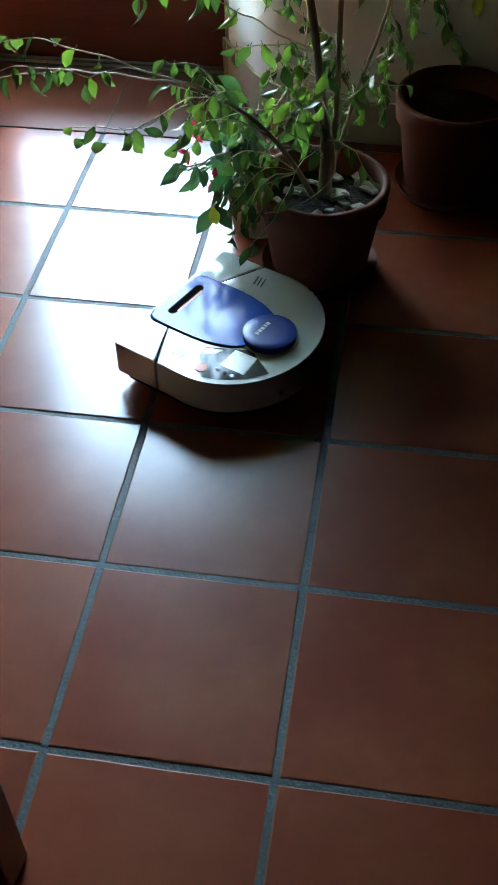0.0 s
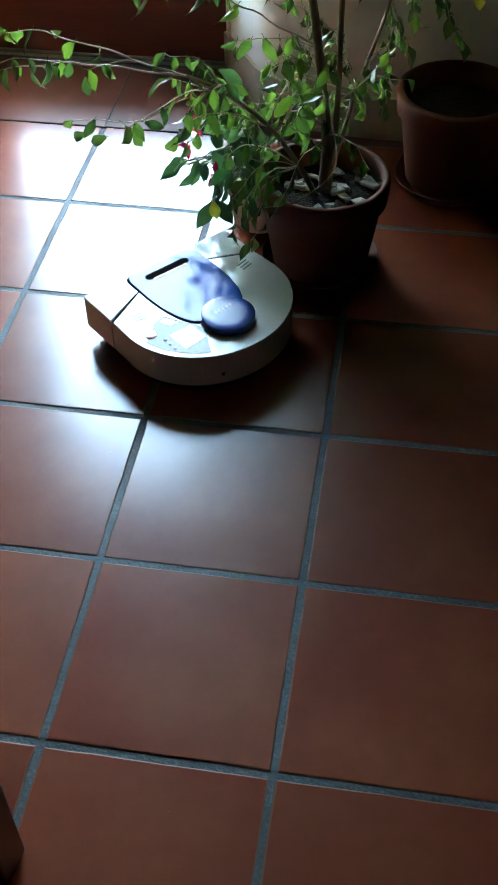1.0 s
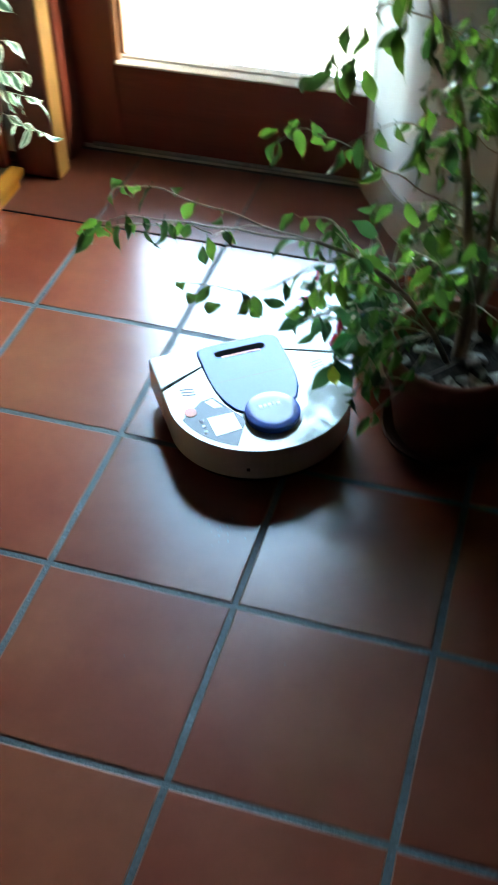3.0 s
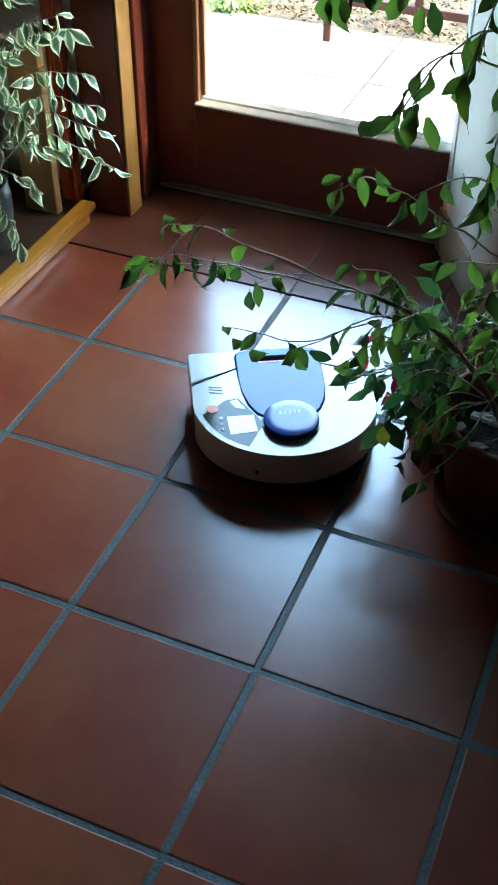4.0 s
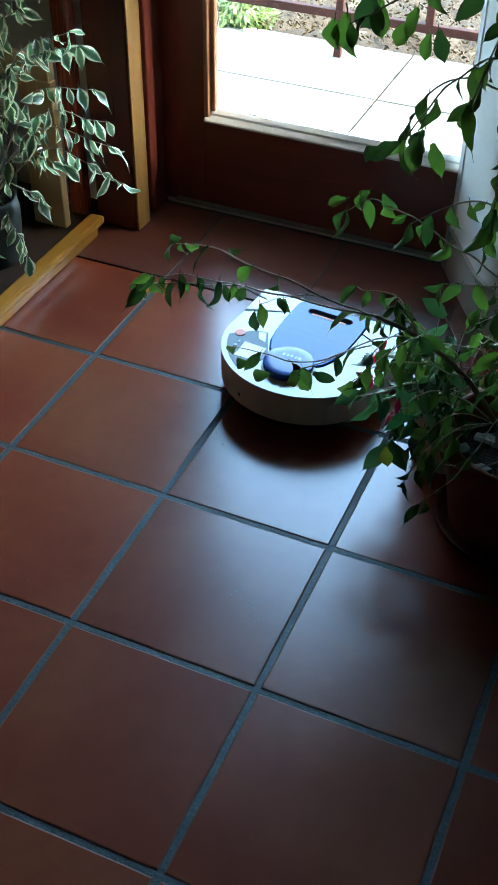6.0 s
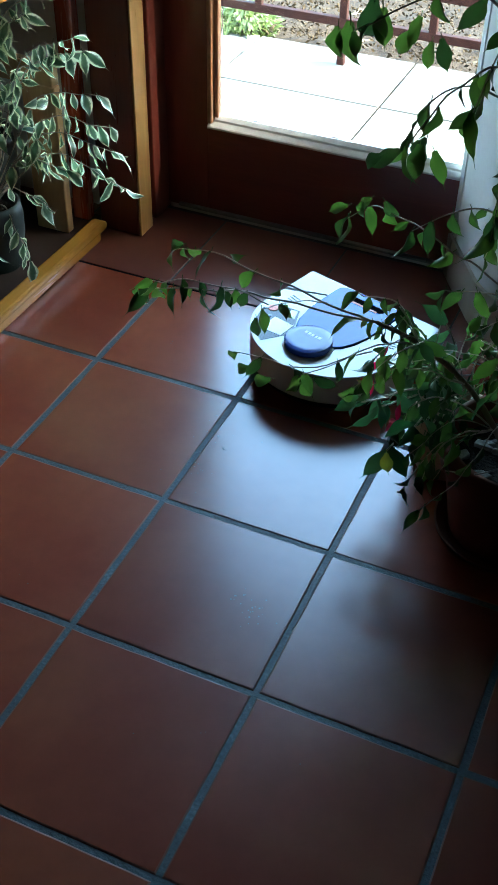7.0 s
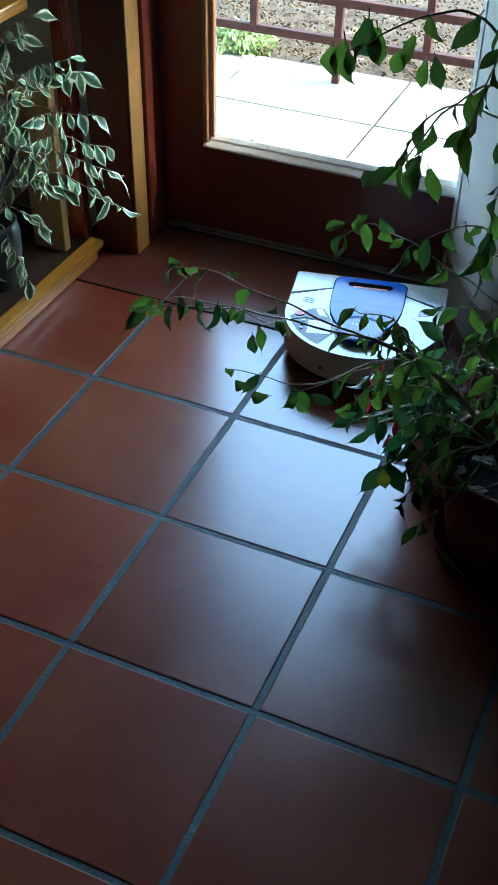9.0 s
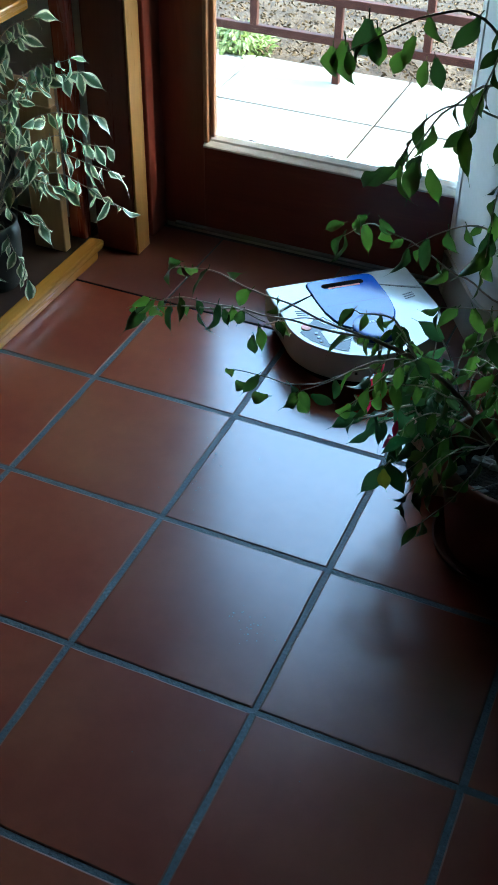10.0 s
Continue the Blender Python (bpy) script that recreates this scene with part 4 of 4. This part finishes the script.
# ---- robot vacuum ----
def robot():
    r = base("robot_vacuum", pose(0.131, 0.478, 0, 0, 0, 63.7), "cream robot vacuum with blue lid and turret driving over tiles", "robot vacuum")
    W, F, B = 0.160, 0.146, 0.148
    arc = [(-W * math.cos(math.pi * k / 40), -B * math.sin(math.pi * k / 40)) for k in range(41)]
    corner = lambda sx: [(sx * (W - 0.008 + 0.008 * math.cos(a)), F - 0.008 + 0.008 * math.sin(a)) for a in (0, 0.5, 1.07, 1.57)]
    grow = lambda pts, k: [(x * k, y * k) for x, y in pts]
    # rear shell, cut off along a shallow V behind the bumper
    rear = arc + [(W, 0.052), (0.076, 0.093), (-0.076, 0.093), (-W, 0.052)]
    shell = part("shell", prism(grow(rear, 0.999), 0.027, 0.090, 0.0035, 3), SHELL, r, smooth=False)
    front = [(-W, 0.0565), (-0.076, 0.0975), (0.076, 0.0975), (W, 0.0565)] + corner(1) + corner(-1)[::-1]
    part("bumper", prism(front, 0.027, 0.090, 0.003, 3), SHELL, r, "cream front bumper")
    part("chassis", prism(grow(arc, 0.92) + [(W * 0.92, 0.13), (-W * 0.92, 0.13)], 0.008, 0.087), MATT_BLACK, r, "black underbody")
    for x in (-0.115, 0.115):
        w = bmesh.new()
        bmesh.ops.create_cone(w, cap_ends=True, segments=28, radius1=0.028, radius2=0.028, depth=0.018, matrix=pose(x, 0.02, 0.028, 0, 90, 0))
        bmesh.ops.bevel(w, geom=[e for e in w.edges if len(e.link_faces) == 2 and abs(e.verts[0].co.x - e.verts[1].co.x) < 1e-5], offset=0.003, segments=2, affect="EDGES")
        part("wheel", w, RUBBER, r, "black rubber drive wheel")
    # the blue lid over the bin
    side = [(0.075, 0.120), (0.0745, 0.06), (0.072, 0.02), (0.066, -0.012), (0.055, -0.036), (0.040, -0.050), (0.02, -0.056)]
    top = [(0.055, 0.139), (0.066, 0.136), (0.0725, 0.130)]
    lid_line = [(-x, y) for x, y in top] + [(-x, y) for x, y in side] + side[::-1] + top[::-1]
    # black plate under the lid paints the shade of its gap
    gap = part("lid_gap", prism(grow(lid_line, 1.022), 0.088, 0.0904), MATT_BLACK, r, "black plate as the shaded gap round the lid")
    lid = part("lid", prism(lid_line, 0.088, 0.0935, 0.002, 3), BLUE, r, "matt blue bin lid with a grip slot")
    stadium = lambda hx, hy, y0: [(sx * (hx - hy) + hy * math.cos(a), y0 + hy * math.sin(a)) for sx, a0 in ((1, -1.57), (-1, 1.57)) for a in [a0 + math.pi * k / 8 for k in range(9)]]
    # flat black shape paints the shade inside the slot
    part("grip_slot_shade", prism(stadium(0.047, 0.0085, 0.111), 0.0925, 0.0938), MATT_BLACK, lid, "black plate as the shaded grip slot")
    part("grip_lip", prism(stadium(0.036, 0.0022, 0.1015), 0.0930, 0.0941), ORANGE, lid, "orange lip of the slot")
    part("lid_seam", prism([(-0.0745, 0.0385), (0.0745, 0.0385), (0.0745, 0.0375), (-0.0745, 0.0375)], 0.0932, 0.0936), DARK_BLUE, lid)
    # laser turret
    foot = part("turret_foot", lathe([(0, 0.090), (0.050, 0.090), (0.049, 0.0915), (0, 0.0915)], 48), BUMPER, r)
    puck = lathe([(0, 0.0915), (0.0455, 0.0915), (0.0465, 0.093), (0.0465, 0.1020), (0.0460, 0.1032), (0.0448, 0.1038), (0.030, 0.1040), (0, 0.1040)], 56)
    turret = part("turret", puck, DARK_BLUE, r, "round dark blue laser turret", smooth=True)
    turret.location = (0, -0.068, 0)
    mark = bmesh.new()
    for k, (x, w) in enumerate(((-0.0165, 0.0055), (-0.0085, 0.0055), (-0.0005, 0.0060), (0.0075, 0.0040), (0.0150, 0.0060))):
        box(x - w / 2, x + w / 2, -0.0035, 0.0035, 0.1038, 0.1044, 0.0, mark)
    part("printed_mark", mark, SILVER, turret, "row of silver printed bars").location = (0, 0.014, 0)
    foot.location = (0, -0.068, 0)
    # control panel along the rim
    rim = [(-0.93 * W * math.cos(a), -0.93 * B * math.sin(a)) for a in [0.22 + 0.09 * k for k in range(10)]]
    panel = part("control_panel", prism(rim + [(-0.045, -0.062), (-0.060, -0.034), (-0.082, 0.008), (-0.105, 0.004), (-0.118, -0.008)], 0.0895, 0.0909), SCREEN, r, "black gloss control panel")
    part("display", prism([(-0.106, -0.040), (-0.060, -0.040), (-0.058, -0.082), (-0.104, -0.086)], 0.0908, 0.0915), LCD, panel, "pale grey display")
    button = lambda x, y, rad, mat, name, lab="": part(name, prism([(x + rad * math.cos(a), y + rad * math.sin(a)) for a in [2 * math.pi * k / 24 for k in range(24)]], 0.0905, 0.0925, 0.0006), mat, panel, lab)
    button(-0.128, -0.018, 0.0105, ORANGE, "start_button", "orange start button")
    for y in (-0.044, -0.058, -0.072):
        button(-0.1165, y, 0.0035, SILVER, "button")
    part("panel_stripe", prism([(-0.098, 0.000), (-0.084, 0.004), (-0.072, -0.022), (-0.088, -0.018)], 0.0908, 0.0913), LCD, panel)
    # slanting vents on both sides, their inner shade as black bars
    for sx in (-1, 1):
        for k in range(3):
            v = part("vent_slot_shade", box(-0.012, 0.012, -0.0011, 0.0011, 0.0895, 0.0906), BLACK, r, "")
            v.matrix_local = pose(sx * 0.118, 0.042 - 0.0075 * k, 0, 0, 0, sx * 12)
    # sensor window and port on the rear side
    ang = 1.15
    sensor = part("sensor", box(-0.003, 0.003, -0.001, 0.003, 0.044, 0.050, 0.001), BLACK, r, "small black sensor window")
    sensor.matrix_local = pose(-W * math.cos(ang) * 1.004, -B * math.sin(ang) * 1.004, 0, 0, 0, -math.degrees(math.pi / 2 - ang))
    return r


ROBOT = robot()


# ---- floor tiles ----
def floor_tiles():
    rnd = random.Random(7)
    g = 0.0042
    kinds = []
    for k in range(6):
        # hand-made edges: wavy outline, upper edges worn round
        h, n = T / 2 - g, 9
        ring = [(-h + 2 * h * i / n, -h) for i in range(n)] + [(h, -h + 2 * h * i / n) for i in range(n)] + [(h - 2 * h * i / n, h) for i in range(n)] + [(-h, h - 2 * h * i / n) for i in range(n)]
        ring = [(x + 0.0011 * noise.noise((x * 40, y * 40, k)) + rnd.uniform(-0.0004, 0.0004), y + 0.0011 * noise.noise((x * 40, y * 40, k + 9)) + rnd.uniform(-0.0004, 0.0004)) for x, y in ring]
        b = bmesh.new()
        loops = []
        for inset, z in ((0, -0.012), (0, -0.0022), (0.0010, -0.0008), (0.0030, 0.0)):
            loops.append([b.verts.new((x * (1 - inset / h), y * (1 - inset / h), z)) for x, y in ring])
        for p, q in zip(loops, loops[1:]):
            for i in range(len(ring)):
                b.faces.new((p[i], p[(i + 1) % len(ring)], q[(i + 1) % len(ring)], q[i]))
        b.faces.new(loops[-1])
        me = mesh_of("tile", b, TILE)
        me.materials.append(TILE_EDGE)
        for p in me.polygons:
            p.material_index = 0 if p.normal.z > 0.95 else 1
        kinds.append(me)
    # threshold row, with the door's shade in its darker colour
    slab = mesh_of("tile", box(-0.1505, 0.1505, -0.151, 0.151, -0.012, 0.0, 0.0015), THRESHOLD)
    for i in range(-5, 8):
        part("tile", slab, None, floor).matrix_world = pose((i + 0.5) * T, 4.5 * T + 0.004, rnd.uniform(-0.0006, -0.0002), rnd.uniform(-0.08, 0.08), rnd.uniform(-0.08, 0.08))
    for i in range(-5, 8):
        for j in range(-9, 4):
            ob = part("tile", rnd.choice(kinds), None, floor)
            y, sy = (j + 0.5) * T, 1.0
            if j == 3:          # tight dark joint before the threshold
                y, sy = 3.5 * T + 0.003, 1.018
            turn = rnd.choice((0, 180)) + rnd.uniform(-0.15, 0.15)
            ob.matrix_world = pose((i + 0.5) * T, y, rnd.uniform(-0.0006, 0.0004), rnd.uniform(-0.12, 0.12), rnd.uniform(-0.12, 0.12), turn) @ Matrix.Diagonal((1, sy, 1, 1))


floor_tiles()
part("threshold_joint", box(-1.5, 0.05, 4 * T - 0.0015, 4 * T + 0.0045, -0.0030, -0.0004), MATT_BLACK, floor, "thin black joint before the door")


# ---- crumbs on the tiles, and raised flecks that stand for their pale dents ----
def grit():
    rnd = random.Random(31)
    b = bmesh.new()
    spots = [(-0.043, 0.214, 1, 0.002), (-0.419, 0.352, 2, 0.008), (-0.354, 0.903, 1, 0.002), (-0.21, 0.82, 1, 0.002), (-0.074, 0.455, 10, 0.026), (-0.039, 0.218, 1, 0.002),
             (-0.129, 0.174, 1, 0.002), (0.104, 0.226, 1, 0.002), (-0.295, 0.79, 16, 0.035), (-0.290, 0.70, 14, 0.03), (-0.31, 0.87, 8, 0.02), (-0.055, 0.44, 14, 0.02), (-0.10, 0.47, 6, 0.012), (-0.503, 1.03, 2, 0.01), (-0.2, -0.2, 5, 0.15), (0.1, -0.35, 4, 0.15)]
    for x, y, n, reach in spots:
        for k in range(n):
            px, py = rnd.gauss(x, reach * 0.6), rnd.gauss(y, reach * 0.6)
            r, a = rnd.uniform(0.0007, 0.0017), rnd.uniform(0, 3.14)
            low = [b.verts.new((px + r * rnd.uniform(0.7, 1.4) * math.cos(a + q * 1.257), py + r * rnd.uniform(0.7, 1.4) * math.sin(a + q * 1.257), 0.0002)) for q in range(5)]
            top = b.verts.new((px, py, 0.0002 + r * 0.4))
            for q in range(5):
                b.faces.new((low[q], low[(q + 1) % 5], top))
            b.faces.new(low[::-1])
    tagged(part("floor_grit", b, FLECKS), "scattered crumbs and raised flecks for pale dents in the tiles", "grit", kind="stuff")


grit()


# ---- motion ----
def motions():
    drive = [
        (0.0, 0.131, 0.478, 63.7), (0.5, 0.098, 0.489, 52.8), (1.0, 0.066, 0.518, 48.0), (1.5, 0.039, 0.550, 42.6),
        (2.0, 0.003, 0.589, 39.3), (2.5, -0.037, 0.641, 38.0), (3.0, -0.072, 0.691, 35.0), (3.2, -0.088, 0.713, 32.6), (4.3, -0.162, 0.820, 27.2),
        (4.5, -0.168, 0.838, 24.4), (5.0, -0.188, 0.884, 15.9), (5.5, -0.197, 0.938, 5.6), (6.2, -0.197, 1.010, -9.0), (7.0, -0.184, 1.084, -17.2),
        (7.5, -0.172, 1.131, -15.0), (8.0, -0.163, 1.174, -9.5), (8.5, -0.157, 1.200, 1.0), (9.0, -0.153, 1.215, 11.8), (9.5, -0.156, 1.221, 25.3), (10.0, -0.160, 1.225, 41.5),
    ]
    walk(ROBOT, [(t, pose(x, y, 0.0005, 0, 0, a)) for t, x, y, a in drive])


motions()
